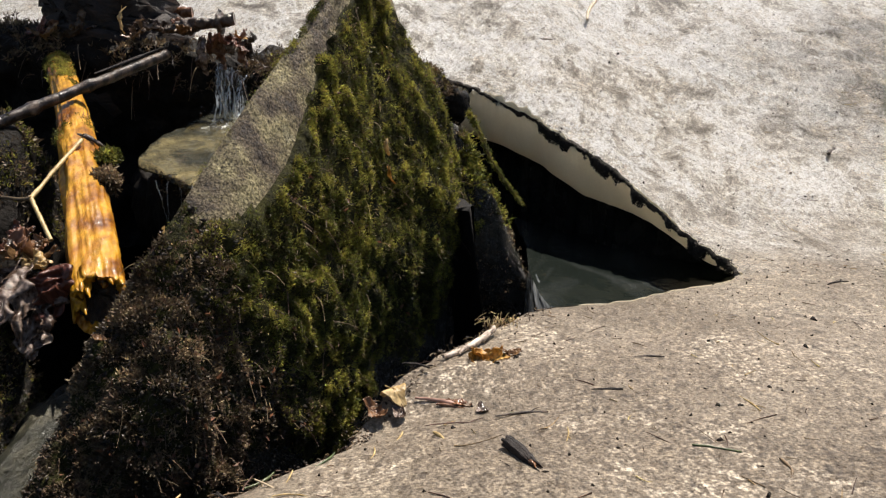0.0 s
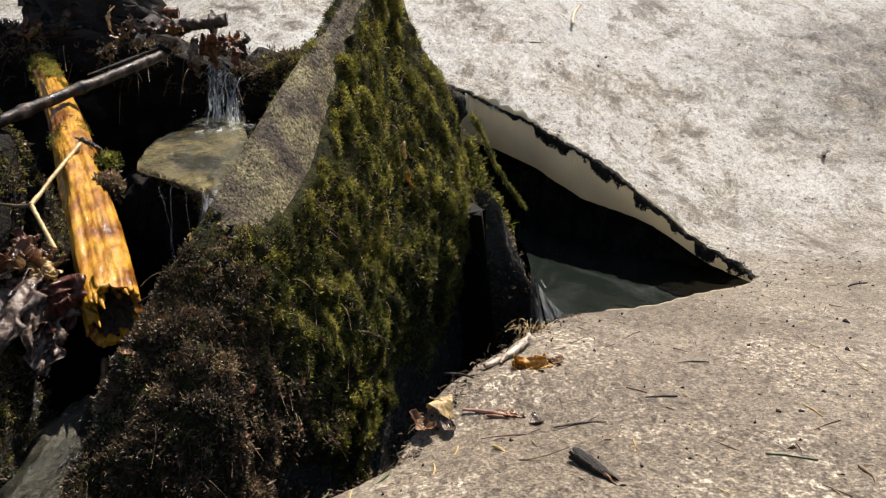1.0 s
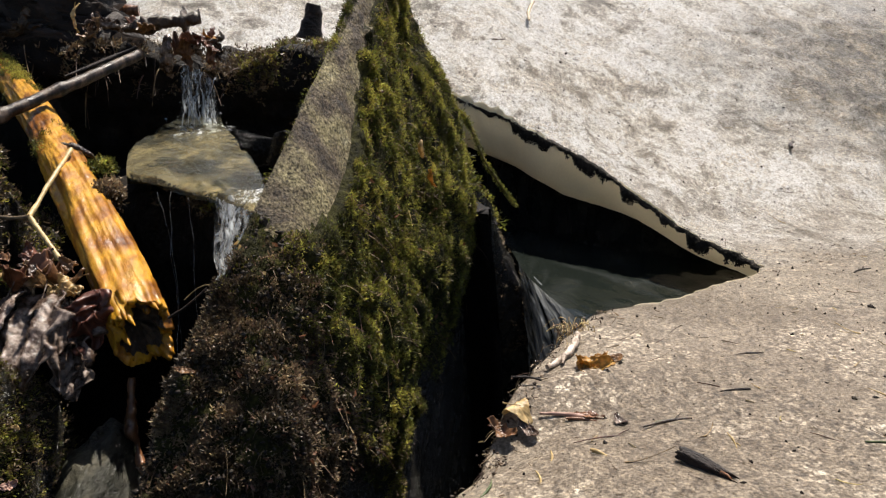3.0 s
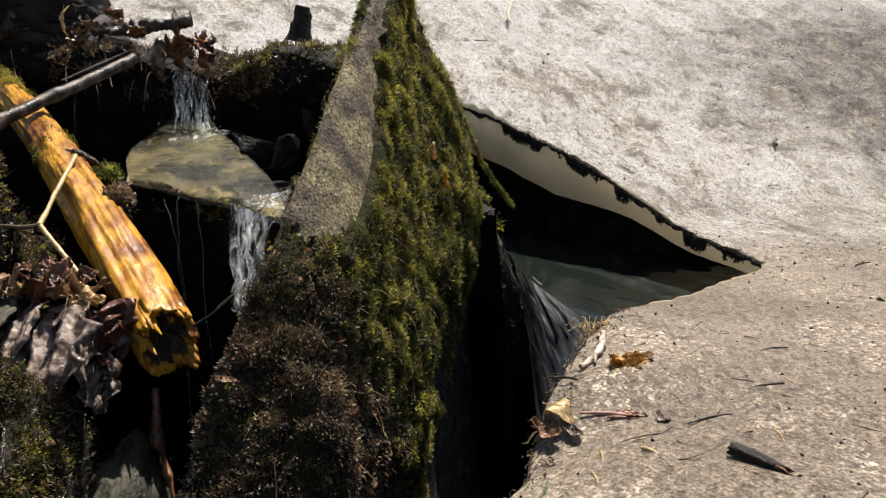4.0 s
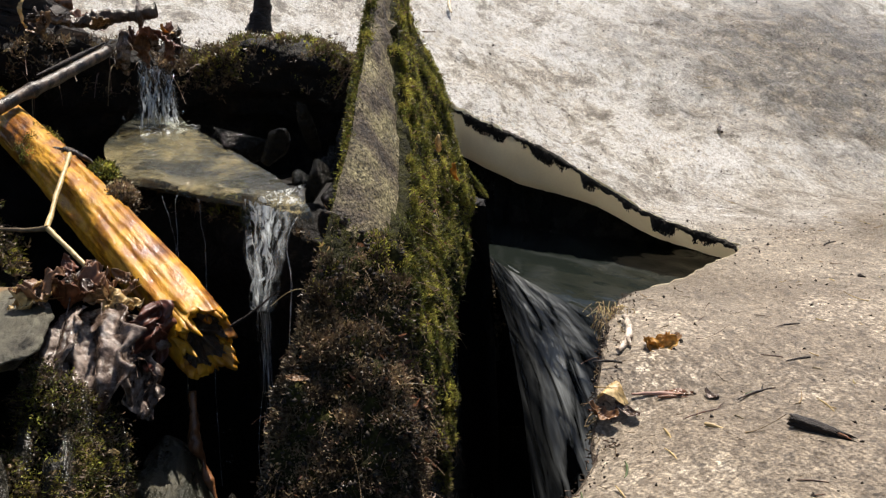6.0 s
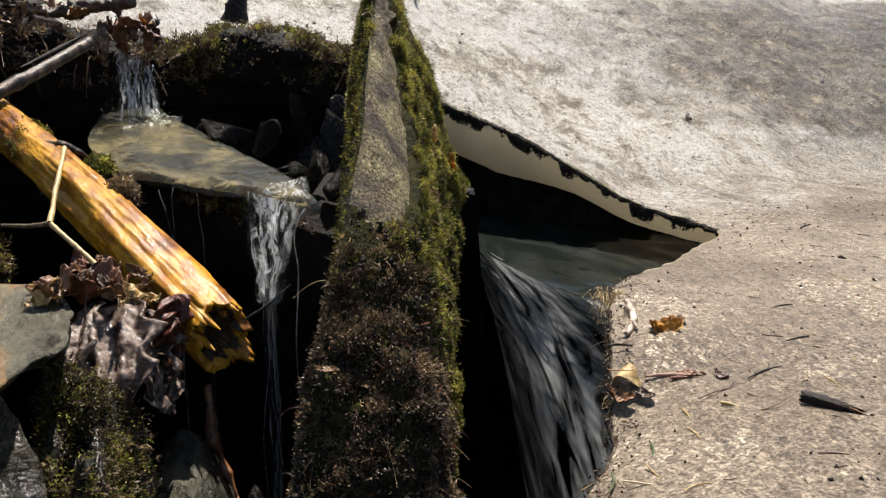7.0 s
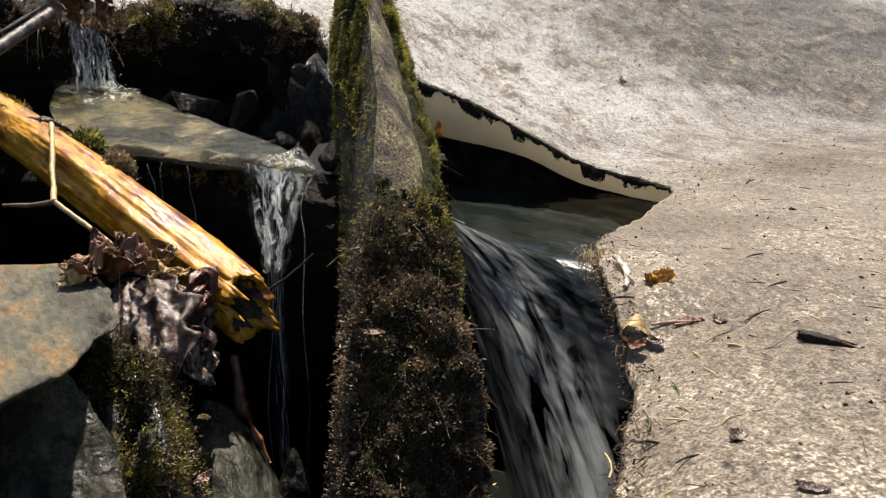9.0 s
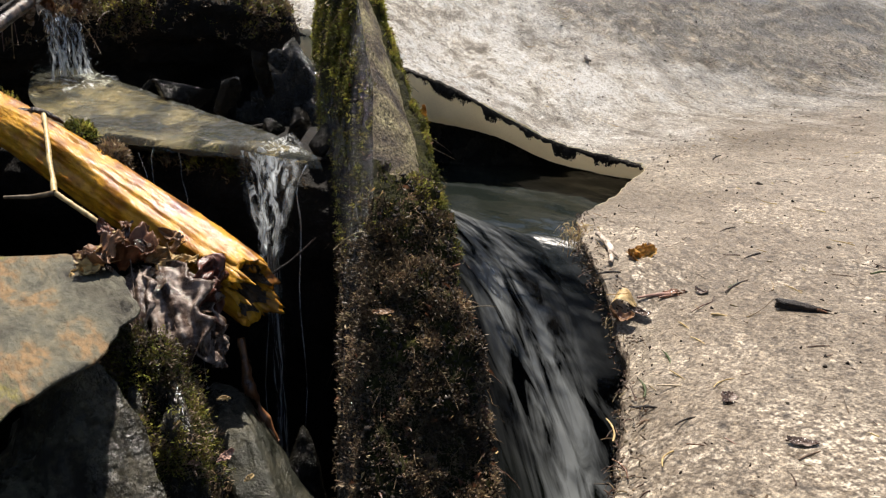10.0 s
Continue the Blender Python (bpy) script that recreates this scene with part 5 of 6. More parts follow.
limb("root", "dark curled root lying over the log", "root", [(-0.655, 1.475, 0.225), (-0.630, 1.452, 0.238), (-0.605, 1.437, 0.236), (-0.582, 1.435, 0.219), (-0.560, 1.42, 0.205)], [0.002, 0.0045, 0.005, 0.0045, 0.003], ROTWOOD, 266, ((0.4, 0.5),), rough=0.5, sides=8)
limb("twig", "dark bent twig wedged between log and stone", "twig", [(-0.430, 1.070, 0.082), (-0.410, 1.062, 0.096), (-0.392, 1.055, 0.112), (-0.380, 1.05, 0.124)], [0.0018, 0.0016, 0.0013, 0.0008], BLACKBARK, 267, sides=6)
limb("bark_strip", "thin rusty strip of bark hanging beside the grey boulder", "bark", [(-0.478, 1.066, 0.01), (-0.480, 1.05, -0.035), (-0.474, 1.035, -0.075), (-0.462, 1.01, -0.11)], [0.004, 0.0062, 0.0055, 0.002], RUSTWOOD, 269, sides=10, rough=0.7)


# ---- dead leaves ----
def leaf_mesh(length, width, curl, fold, seed, lobes=0.0, n=44, m=25, crumple=0.12, pleat=0.0):
    """A curled dead leaf with a midrib, two skins thick."""
    u, v = np.meshgrid(np.linspace(0, 1, n), np.linspace(-1, 1, m), indexing="ij")
    r = np.random.default_rng(seed)
    wide = width / 2 * np.sin(math.pi * np.clip(u * 0.94 + 0.03, 0, 1)) ** 0.7 * (1 + lobes * np.sin(u * 19 + seed))
    x, y = (u - 0.5) * length, v * wide
    z = curl * length * ((u - 0.5) ** 2) * 2 + fold * np.abs(v) * wide - 0.02 * width * np.exp(-(v / 0.08) ** 2)
    p = np.stack([x, y, z], -1).reshape(-1, 3)
    q = p / length
    p = p + crumple * length * np.stack([fbm(q, 2.6, 3, seed + k) * s for k, s in ((1, 0.4), (2, 0.4), (3, 1.0))], -1)
    tear = (1 + 0.22 * fbm(np.stack([u.ravel() * 9, np.sign(v.ravel()) * 3, 0 * u.ravel()], -1), 1.0, 3, seed + 5) * np.abs(v.ravel()) ** 2)
    p[:, 1] = p[:, 1] * tear
    ribs = 0.010 * width * np.sin((u * 1.0 - np.abs(v) * 0.25).ravel() * 60) * (1 - np.abs(v.ravel()) * 0.4)
    p[:, 2] += pleat * width * np.sin(v.ravel() * 9 + 1.5 * fbm(np.c_[u.ravel() * 2, v.ravel(), 0 * u.ravel()], 1.0, 3, seed + 6)) * (0.4 + 0.6 * u.ravel())
    p[:, 2] += ribs + crumple * length * (0.22 * fbm(q, 9, 3, seed + 7) + 0.10 * fbm(q, 24, 2, seed + 8))
    P = p.reshape(n, m, 3)
    N = sheet_normals(P)
    under = P - N * 0.0005
    V = np.concatenate([P.reshape(-1, 3), under.reshape(-1, 3)])
    top = sheet_faces(n, m)
    k = n * m
    rimi = list(range(m)) + [i * m + m - 1 for i in range(1, n)] + [(n - 1) * m + j for j in range(m - 2, -1, -1)] + [i * m for i in range(n - 2, 0, -1)]
    edge = np.array([[a, b, b + k, a + k] for a, b in zip(rimi, rimi[1:] + rimi[:1])])
    return V, np.concatenate([top, top[:, ::-1] + k, edge])


def leaf(name, label, place, length, width, material, seed, curl=0.5, fold=0.3, turn=(0, 0, 0), lobes=0.0, crumple=0.12, stalk=True, category="leaf", pleat=0.0):
    V, F = leaf_mesh(length, width, curl, fold, seed, lobes, crumple=crumple, pleat=pleat)
    ob = tagged(new(name), label, category)
    ob.matrix_world = pose(*place, *turn)
    mesh_ob("blade", V, F, material, ob)
    if stalk:
        V, F = tube(np.array([(-0.52, 0, 0.02), (-0.46, 0, 0.01), (-0.2, 0, 0.0), (0.3, 0, 0.01)]) * length + [0, 0, 0.0008], [0.0009, 0.0008, 0.0006, 0.0003], 5)
        mesh_ob("midrib", V, F, material, ob)
    return ob


def settle(x, y):
    """Where a piece of litter comes to lie on the slumped edge."""
    a, b = x, y
    for _ in range(6):
        s = float(edge_sag(a, b))
        a, b = x + 1.2 * s, y + 1.24 * s
    return a, b


def on_snow(x, y, up=0.0):
    a, b = np.array([x]), np.array([y])
    return float((snow_height(a, b) + snow_relief(a, b))[0]) + up


# the wet leaf clump that hangs over the mossy boulder
for k, (p, l, w, mt, turn, lb) in enumerate([
        ((-0.568, 1.020, 0.094), 0.135, 0.090, GREYLEAF, (8, 32, -96), 0.16), ((-0.536, 1.036, 0.080), 0.115, 0.060, GREYLEAF, (-22, 36, -84), 0.18),
        ((-0.602, 1.020, 0.112), 0.095, 0.050, GREYLEAF, (24, 30, -104), 0.14), ((-0.520, 1.056, 0.082), 0.085, 0.05, BROWNLEAF, (-35, 60, -110), 0.1),
        ((-0.592, 1.075, 0.135), 0.07, 0.04, BROWNLEAF, (10, 10, 40), 0.1), ((-0.565, 1.10, 0.132), 0.06, 0.035, BROWNLEAF, (-15, 20, 100), 0.1),
        ((-0.622, 1.062, 0.150), 0.055, 0.032, BROWNLEAF, (5, -12, 10), 0.1), ((-0.548, 1.082, 0.118), 0.06, 0.03, TANLEAF, (20, 25, -30), 0.1),
        ((-0.575, 1.13, 0.125), 0.06, 0.03, BROWNLEAF, (0, 10, 70), 0.1), ((-0.53, 1.02, 0.045), 0.06, 0.04, GREYLEAF, (0, 75, -80), 0.15)]):
    colour = {id(GREYLEAF): "wet grey crumpled dead leaf", id(BROWNLEAF): "curled brown dead leaf", id(TANLEAF): "tan dead leaf"}[id(mt)]
    leaf("dead_leaf", colour + " hanging beside the log", p, l, w, mt, 300 + k, -0.25 if k < 3 else 0.4, 0.2 if k < 3 else 0.35, turn, lb, 0.05 if k < 3 else 0.3, pleat=0.07 if k < 3 else 0.0)
for k in range(16):
    x, y = -0.66 + rng.uniform(0, 0.13), 1.06 + rng.uniform(-0.02, 0.08)
    leaf("dead_leaf", "small brown leaf scrap wedged beside the log", (x, y, 0.128 + rng.uniform(0, 0.022)), rng.uniform(0.022, 0.05), rng.uniform(0.008, 0.02), [BROWNLEAF, GREYLEAF, TANLEAF, BROWNLEAF][k % 4], 700 + k, 0.6, 0.4,
         (rng.uniform(-50, 50), rng.uniform(-40, 50), rng.uniform(0, 360)), 0.12, 0.25)
for k, (x, y, z) in enumerate([(-0.555, 0.90, 0.035), (-0.565, 0.885, -0.02), (-0.545, 0.878, -0.05), (-0.60, 0.875, -0.01), (-0.575, 0.87, -0.08)]):
    leaf("dead_leaf", "pale scrap of leaf stuck in the boulder's moss", (x, y, z), rng.uniform(0.012, 0.02), rng.uniform(0.005, 0.010), [TANLEAF, PINKBARK][k % 2], 730 + k, 0.3, 0.3, (rng.uniform(40, 90), rng.uniform(-40, 40), rng.uniform(-40, 40)), 0.1, 0.2)
leaf("dead_leaf", "small red-brown leaf stuck on the mossy stone", (-0.385, 0.878, 0.094), 0.022, 0.008, BROWNLEAF, 320, 0.2, 0.2, (30, 10, -20))
leaf("dead_leaf", "small orange leaf caught in the moss", (-0.083, 1.28, 0.20), 0.03, 0.012, GOLDLEAF, 321, 0.4, 0.3, (0, 75, 20))
leaf("dead_leaf", "pale curled leaf caught in the moss", (-0.09, 1.33, 0.235), 0.028, 0.01, TANLEAF, 322, 0.4, 0.3, (0, 80, 60))

# leaves and bark on the crest of the bank
for k in range(26):
    x = rng.uniform(-0.95, -0.44)
    mt = [BROWNLEAF, GREYLEAF, BROWNLEAF, ROTWOOD][k % 4]
    leaf("dead_leaf", "wet brown dead leaf on the bank crest" if mt is not GREYLEAF else "wet grey dead leaf on the bank crest", (x, 1.93 + rng.uniform(-0.04, 0.10), 0.40 - 0.03 * (x > -0.55) + rng.uniform(-0.005, 0.012)),
         rng.uniform(0.04, 0.085), rng.uniform(0.022, 0.045), mt, 340 + k, 0.5, 0.3, (rng.uniform(-40, 40), rng.uniform(-40, 40), rng.uniform(0, 360)), 0.1, 0.2)
leaf("dead_leaf", "standing tan dead leaf on the bank crest", (-0.705, 1.90, 0.425), 0.06, 0.018, TANLEAF, 371, 0.4, 0.4, (10, 100, 40))
leaf("dead_leaf", "bright orange dead leaf on the bank crest", (-0.455, 1.935, 0.385), 0.035, 0.02, GOLDLEAF, 372, 0.6, 0.3, (30, 30, 40))
leaf("dead_leaf", "grey leaf hanging from the bank crest", (-0.535, 1.905, 0.345), 0.09, 0.03, GREYLEAF, 373, 0.3, 0.3, (0, 85, 80))
limb("log_piece", "broken brown log stub on the bank crest", "log", [(-0.62, 1.95, 0.405), (-0.55, 1.95, 0.415), (-0.465, 1.95, 0.425)], [0.010, 0.014, 0.015], ROTWOOD, 381, ((0.3, 0.5), (0.8, 0.6)), rough=0.6)
limb("wood_chunk", "orange-brown bark chunk lying on the snow", "bark", [(-0.685, 2.22, 0.435), (-0.66, 2.22, 0.44), (-0.635, 2.22, 0.44)], [0.012, 0.016, 0.012], RUSTWOOD, 383)
limb("stump_stub", "short dark broken stub on the bank crest", "stub", [(-0.245, 2.16, 0.38), (-0.24, 2.165, 0.42), (-0.232, 2.16, 0.455)], [0.03, 0.022, 0.018], BLACKBARK, 385)
limb("tree_stump", "dark weathered tree stump on the bank", "stump", [(-0.80, 2.12, 0.30), (-0.81, 2.12, 0.42), (-0.84, 2.14, 0.75)], [0.17, 0.15, 0.145], BLACKBARK, 387, sides=30)

for k, (x, z, l) in enumerate([(-0.500, 0.350, 0.07), (-0.478, 0.365, 0.05), (-0.452, 0.345, 0.065), (-0.435, 0.36, 0.045), (-0.515, 0.37, 0.05)]):
    leaf("dead_leaf", "wet dark leaf hanging over the little waterfall", (x, 1.925, z), l, l * 0.4, [BROWNLEAF, GREYLEAF, BROWNLEAF, ROTWOOD, BROWNLEAF][k], 390 + k, 0.3, 0.3, (rng.uniform(-30, 30), 75, rng.uniform(60, 120)), 0.12, 0.25)

# roots and stems hanging from the bank
q = np.stack([rng.uniform(-0.95, -0.05, 70), 1.94 + rng.uniform(-0.035, 0.02, 70), rng.uniform(0.30, 0.375, 70)], -1)
V, F = strands(q, np.array([0, -0.6, 0.1]) + rng.normal(0, 0.5, (70, 3)), rng.uniform(0.02, 0.06, 70), rng.uniform(0.0006, 0.0018, 70), 0.9)
tagged(mesh_ob("hanging_roots", V, F, ROOT), "brown rootlets hanging from the bank", "roots", kind="stuff")

# a trailing twig grown over with moss, hanging beside the standing stone
trail = limb("mossy_twig", "thin trailing twig overgrown with green moss", "twig", [(0.054, 1.780, 0.238), (0.072, 1.780, 0.209), (0.103, 1.780, 0.138), (0.140, 1.780, 0.083), (0.172, 1.780, 0.040)], [0.003, 0.0026, 0.002, 0.0016, 0.001], ROOT, 620, sides=6)
t = rng.uniform(0, 1, 420)
q = np.stack([np.interp(t, [0, 0.25, 0.5, 0.75, 1], c) for c in ((0.054, 0.072, 0.103, 0.140, 0.172), (1.780, 1.780, 1.780, 1.780, 1.780), (0.238, 0.209, 0.138, 0.083, 0.040))], -1)
V, F = tufts(q, rng.normal(0, 1, (420, 3)), 6, rng.uniform(0.004, 0.011, 420) * (1.1 - 0.6 * t), 0.0016)
tagged(mesh_ob("moss", V, F, MOSS, trail, "green moss shoots"), kind="stuff")


# ---- litter on the snow: the pieces that can be told apart ----
def stick(name, label, category, x, y, length, angle, radius, material, bend=0.0, seed=0, flat=1.0, up=0.0, pitch=0.0, fork=0.0):
    x, y = settle(x, y)
    t = np.linspace(-0.5, 0.5, 60 if name == "bark_piece" else 22)
    radius = radius * (0.68 if radius < 0.004 else 1.0)
    pts = np.stack([t * length, bend * length * (0.25 - t ** 2) * 2, 0 * t], -1)
    pts[:, 1:] += 0.25 * radius * np.stack([fbm(pts, 120, 2, seed + 1), 0.5 * fbm(pts, 120, 2, seed + 2)], -1)
    r = radius * (1 - 0.35 * np.abs(t * 2) ** 2) * (1 + 0.2 * fbm(pts, 160, 2, seed))
    if name == "bark_piece":
        r = radius * (1 + 0.25 * fbm(pts, 400, 3, seed)) * np.interp(t, [-0.5, -0.46, 0.25, 0.5], [0.85, 1.0, 0.85, 0.25])
    V, F = tube(pts, r, 14 if name == "bark_piece" else 8, 1.1 if name == "bark_piece" else 0.10 if material in (PALEWOOD, TWIGBARK) else 0.35, seed)
    if fork:
        V, F = joined([(V, F), tube(np.stack([pts[14], pts[14] + [0.10 * length, fork * length * 0.5, radius], pts[14] + [0.22 * length, fork * length, radius * 0.5]]), [radius * 0.7, radius * 0.6, radius * 0.3], 6)])
    V = V * [1, 1, flat]
    ob = tagged(mesh_ob(name, V, F, material), label, category)
    ob.matrix_world = pose(x, y, on_snow(x, y, radius * 0.55 * flat + up), 0, pitch, angle)
    return ob


stick("twig", "pale barked twig with a dark cut end at the snow edge", "twig", 0.034, 0.985, 0.118, -124, 0.0046, TWIGBARK, 0.16, 401, fork=0.05)


def bark_chunk(label, x, y, length, wide, thick, angle, seed):
    """A split piece of rotten bark: long ridges, one blunt end and one splintered end."""
    x, y = settle(x, y)
    r = np.random.default_rng(seed)
    n, m = 46, 40
    a = np.linspace(0, 2 * math.pi, m, endpoint=False)
    ridge_line = 1 + 0.16 * fbm(np.stack([np.cos(a), np.sin(a), 0 * a], -1), 2.4, 3, seed) + 0.10 * np.sign(np.sin(a * 5 + 1)) * r.uniform(0.4, 1, m)
    t = np.linspace(0, 1, n)[:, None]
    cut = np.where(np.sin(a * 2 + 0.6) > 0.2, 0.0, -0.22) + 0.05 * r.normal(0, 1, m)
    along = t * length * (1 + cut[None] * t ** 3) - length / 2 + 0.03 * length * r.normal(0, 1, m)[None] * (1 - t) ** 6
    shape = np.interp(t[:, 0], [0, 0.03, 0.3, 0.7, 1], [0.75, 0.95, 1.0, 0.85, 0.5])[:, None] * ridge_line[None]
    square = 1 / np.maximum(np.abs(np.cos(a)), np.abs(np.sin(a))) ** 0.7
    P = np.stack([along, np.cos(a)[None] * square[None] * shape * wide / 2, np.sin(a)[None] * square[None] * shape * thick / 2], -1)
    P[..., 1] += 0.05 * wide * np.sin(t * 5)
    V = P.reshape(-1, 3)
    V = V + 0.05 * thick * np.stack([0 * V[:, 0], fbm(V, 300, 3, seed + 1), fbm(V, 300, 3, seed + 2)], -1)
    V = np.concatenate([V, V[:m].mean(0, keepdims=True) + [0.0015, 0, 0], V[-m:].mean(0, keepdims=True) - [0.006, 0, 0]])
    F = sheet_faces(n, m, True).tolist()
    F += [[n * m, (k + 1) % m, k] for k in range(m)] + [[n * m + 1, (n - 1) * m + k, (n - 1) * m + (k + 1) % m] for k in range(m)]
    ob = tagged(new("bark_piece"), label, "bark")
    ob.matrix_world = pose(x, y, on_snow(x, y, thick * 0.36), 0, 0, angle)
    mesh_ob("bark", V, F, BLACKBARK, ob)
    for k in range(3):
        z = (0.15 - 0.2 * k) * thick
        V, F = tube(np.array([(0.30, 0, 0), (0.42, 0.02, 0), (0.52, 0.03 * (k - 1), 0)]) * length + [0, (k - 1) * wide * 0.22, z], [wide * 0.14, wide * 0.10, wide * 0.03], 6, 0.4, seed + k)
        mesh_ob("splinter", V, F, RUSTWOOD, ob, "reddish torn wood")
    return ob


bark_chunk("black-brown rotten bark piece with a splintered end on dirty snow", 0.069, 0.688, 0.056, 0.0125, 0.010, -63, 402)
stick("bark_piece", "small black bark crumb on dirty snow", "bark", 0.052, 0.672, 0.014, -50, 0.003, BLACKBARK, 0, 403)
for k, (name, what, x, y, l, an, r, mt, bend, fk) in enumerate([
        ("twig", "dark brown twig on dirty snow", -0.032, 0.905, 0.034, -23, 0.0022, BLACKBARK, 0.2, 0),
        ("bark_strip", "pinkish strip of bark on dirty snow", -0.028, 0.824, 0.048, -19, 0.0036, PINKBARK, 0.05, 0),
        ("bark_strip", "red-brown strip of bark on dirty snow", -0.012, 0.812, 0.032, -22, 0.0022, RUSTWOOD, 0.1, 0),
        ("twig", "forked grey-brown twig on dirty snow", 0.073, 0.782, 0.056, 10, 0.0017, GREYBARK, 0.1, 0.15),
        ("twig", "thin brown twig on dirty snow", 0.001, 0.763, 0.070, 4, 0.0013, TWIG, 0.12, 0.12),
        ("wood_chip", "pale wood chip on dirty snow", -0.018, 0.733, 0.018, -55, 0.0023, STRAW, 0.1, 0),
        ("straw", "pale dry stem on dirty snow", -0.068, 0.739, 0.024, -107, 0.0013, STRAW, 0.1, 0),
        ("straw", "pale dry stem with a dark tip on dirty snow", -0.09, 0.698, 0.034, -103, 0.0013, STRAW, 0.2, 0),
        ("needle", "yellow-green fir needle on dirty snow", -0.146, 0.693, 0.030, -121, 0.0013, NEEDLE, 0.15, 0),
        ("straw", "pale dry stem on dirty snow", -0.170, 0.652, 0.036, -98, 0.0011, STRAW, 0.05, 0),
        ("wood_chip", "whitish flat wood splinter on dirty snow", -0.190, 0.643, 0.034, -38, 0.0017, PALEWOOD, 0.03, 0),
        ("needle", "green fir needle on dirty snow", -0.219, 0.657, 0.036, -128, 0.0018, NEEDLE, 0.2, 0),
        ("straw", "curved pale stem on dirty snow", -0.147, 0.618, 0.032, -2, 0.0012, STRAW, 0.25, 0),
        ("twig", "short brown twig on dirty snow", 0.155, 0.858, 0.024, -38, 0.0013, TWIG, 0.1, 0),
        ("twig", "dark fir needle cluster on dirty snow", 0.177, 0.840, 0.035, 1, 0.0018, BLACKBARK, 0.1, 0),
        ("twig", "curved brown twig on dirty snow", 0.248, 0.940, 0.040, 2, 0.0016, GREYBARK, 0.2, 0),
        ("twig", "short dark twig on dirty snow", 0.249, 0.987, 0.022, -46, 0.0013, TWIG, 0.1, 0),
        ("straw", "pale forked stem on dirty snow", 0.117, 0.733, 0.030, -100, 0.0013, STRAW, 0.1, 0.1),
        ("bark_strip", "grey-brown bark sliver on dirty snow", -0.005, 0.616, 0.026, -27, 0.0016, TWIG, 0.1, 0),
        ("twig", "dark curved twig on dirty snow", -0.243, 0.624, 0.026, -40, 0.0016, BLACKBARK, 0.25, 0),
        ("needle", "green fir needle on dirty snow", 0.253, 0.697, 0.044, -18, 0.0018, NEEDLE, 0.06, 0),
        ("twig", "brown twig tip standing on dirty snow", 0.266, 0.711, 0.020, -100, 0.0012, TWIG, 0.1, 0),
        ("twig", "bent brown twig on dirty snow", 0.302, 0.660, 0.036, -98, 0.002, TWIG, 0.3, 0),
        ("straw", "pale forked stem on dirty snow", 0.320, 0.800, 0.036, -74, 0.0012, STRAW, 0.1, 0.2),
        ("twig", "thin brown twig on dirty snow", 0.207, 0.719, 0.036, -53, 0.0011, TWIG, 0.05, 0),
        ("twig", "dark curled twig on dirty snow", 0.634, 1.281, 0.043, 20, 0.003, BLACKBARK, 0.2, 0.15),
        ("needle", "grey-green fir needle on dirty snow", 0.075, 0.787, 0.028, 6, 0.0014, NEEDLE, 0.05, 0),
        ("twig", "brown curled leaf stalk at the snow edge", -0.345, 0.560, 0.03, -107, 0.0016, RUSTWOOD, 0.3, 0),
        ("needle", "yellow curled needle at the snow edge", -0.302, 0.618, 0.040, -124, 0.0019, STRAW, 0.2, 0),
        ("twig", "dark twig on dirty snow", -0.250, 0.629, 0.022, -53, 0.0013, BLACKBARK, 0.1, 0),
        ("twig", "dark curved bark sliver on dirty snow", -0.237, 0.584, 0.029, -6, 0.002, BLACKBARK, 0.2, 0),
        ("bark_strip", "rusty bark sliver on dirty snow", -0.236, 0.538, 0.018, -92, 0.0014, PINKBARK, 0.1, 0),
        ("twig", "red-brown twig on dirty snow", -0.26, 0.549, 0.026, -46, 0.0012, RUSTWOOD, 0.1, 0),
        ("straw", "yellow curled stem on dirty snow", -0.299, 0.549, 0.028, 24, 0.0017, STRAW, 0.3, 0),
        ("twig", "brown stick on dirty snow", -0.202, 0.490, 0.026, -6, 0.0014, TWIG, 0.05, 0)]):
    stick(name, what, name.replace("_", " "), x, y, l, an, r, mt, bend, 410 + k, fork=fk)
stick("branch", "long weathered stick poking from the far snow", "branch", 0.50, 2.93, 0.16, 70, 0.006, PALEWOOD, 0.12, 460, pitch=-22, up=0.03)
stick("branch", "dark forked twig half sunk in the snow", "branch", 0.965, 2.03, 0.13, 44, 0.005, GREYBARK, 0.25, 461, fork=0.2, up=-0.004)
stick("twig", "thin dark stick on the snow slope", "twig", 0.30, 2.62, 0.075, -40, 0.0022, TWIG, 0.05, 462)


def crumpled_leaf(x, y, size, material, seed, label, turn):
    """A dead leaf rolled up on itself: several curled lobes on one stalk."""
    ob = tagged(new("dead_leaf"), label, "leaf")
    ob.matrix_world = pose(x, y, on_snow(x, y, -0.005), 0, 0, turn)
    for k, (curl, fold, tilt, roll, yaw, dx, dy) in enumerate(((0.9, 0.5, 0.1, 0.1, 0.1, 0.0, 0.0), (-0.9, -0.3, -0.5, 0.2, 0.25, 0.02, 0.16), (0.7, 0.8, 0.7, -0.1, -0.2, -0.05, -0.14), (0.3, 0.4, 0.2, -0.15, -0.5, 0.42, -0.05))):
        V, F = leaf_mesh(size * (1.0 if k < 3 else 0.7), size * (0.6 if k < 3 else 0.35), curl, fold, seed + 11 * k, 0.05, crumple=0.17)
        R = np.array(Euler((tilt, roll, yaw)).to_matrix())
        V = V @ R.T + [dx * size, dy * size, size * (0.06 + 0.05 * (k == 1))]
        mesh_ob("lobe", V, F, material, ob)
    return ob


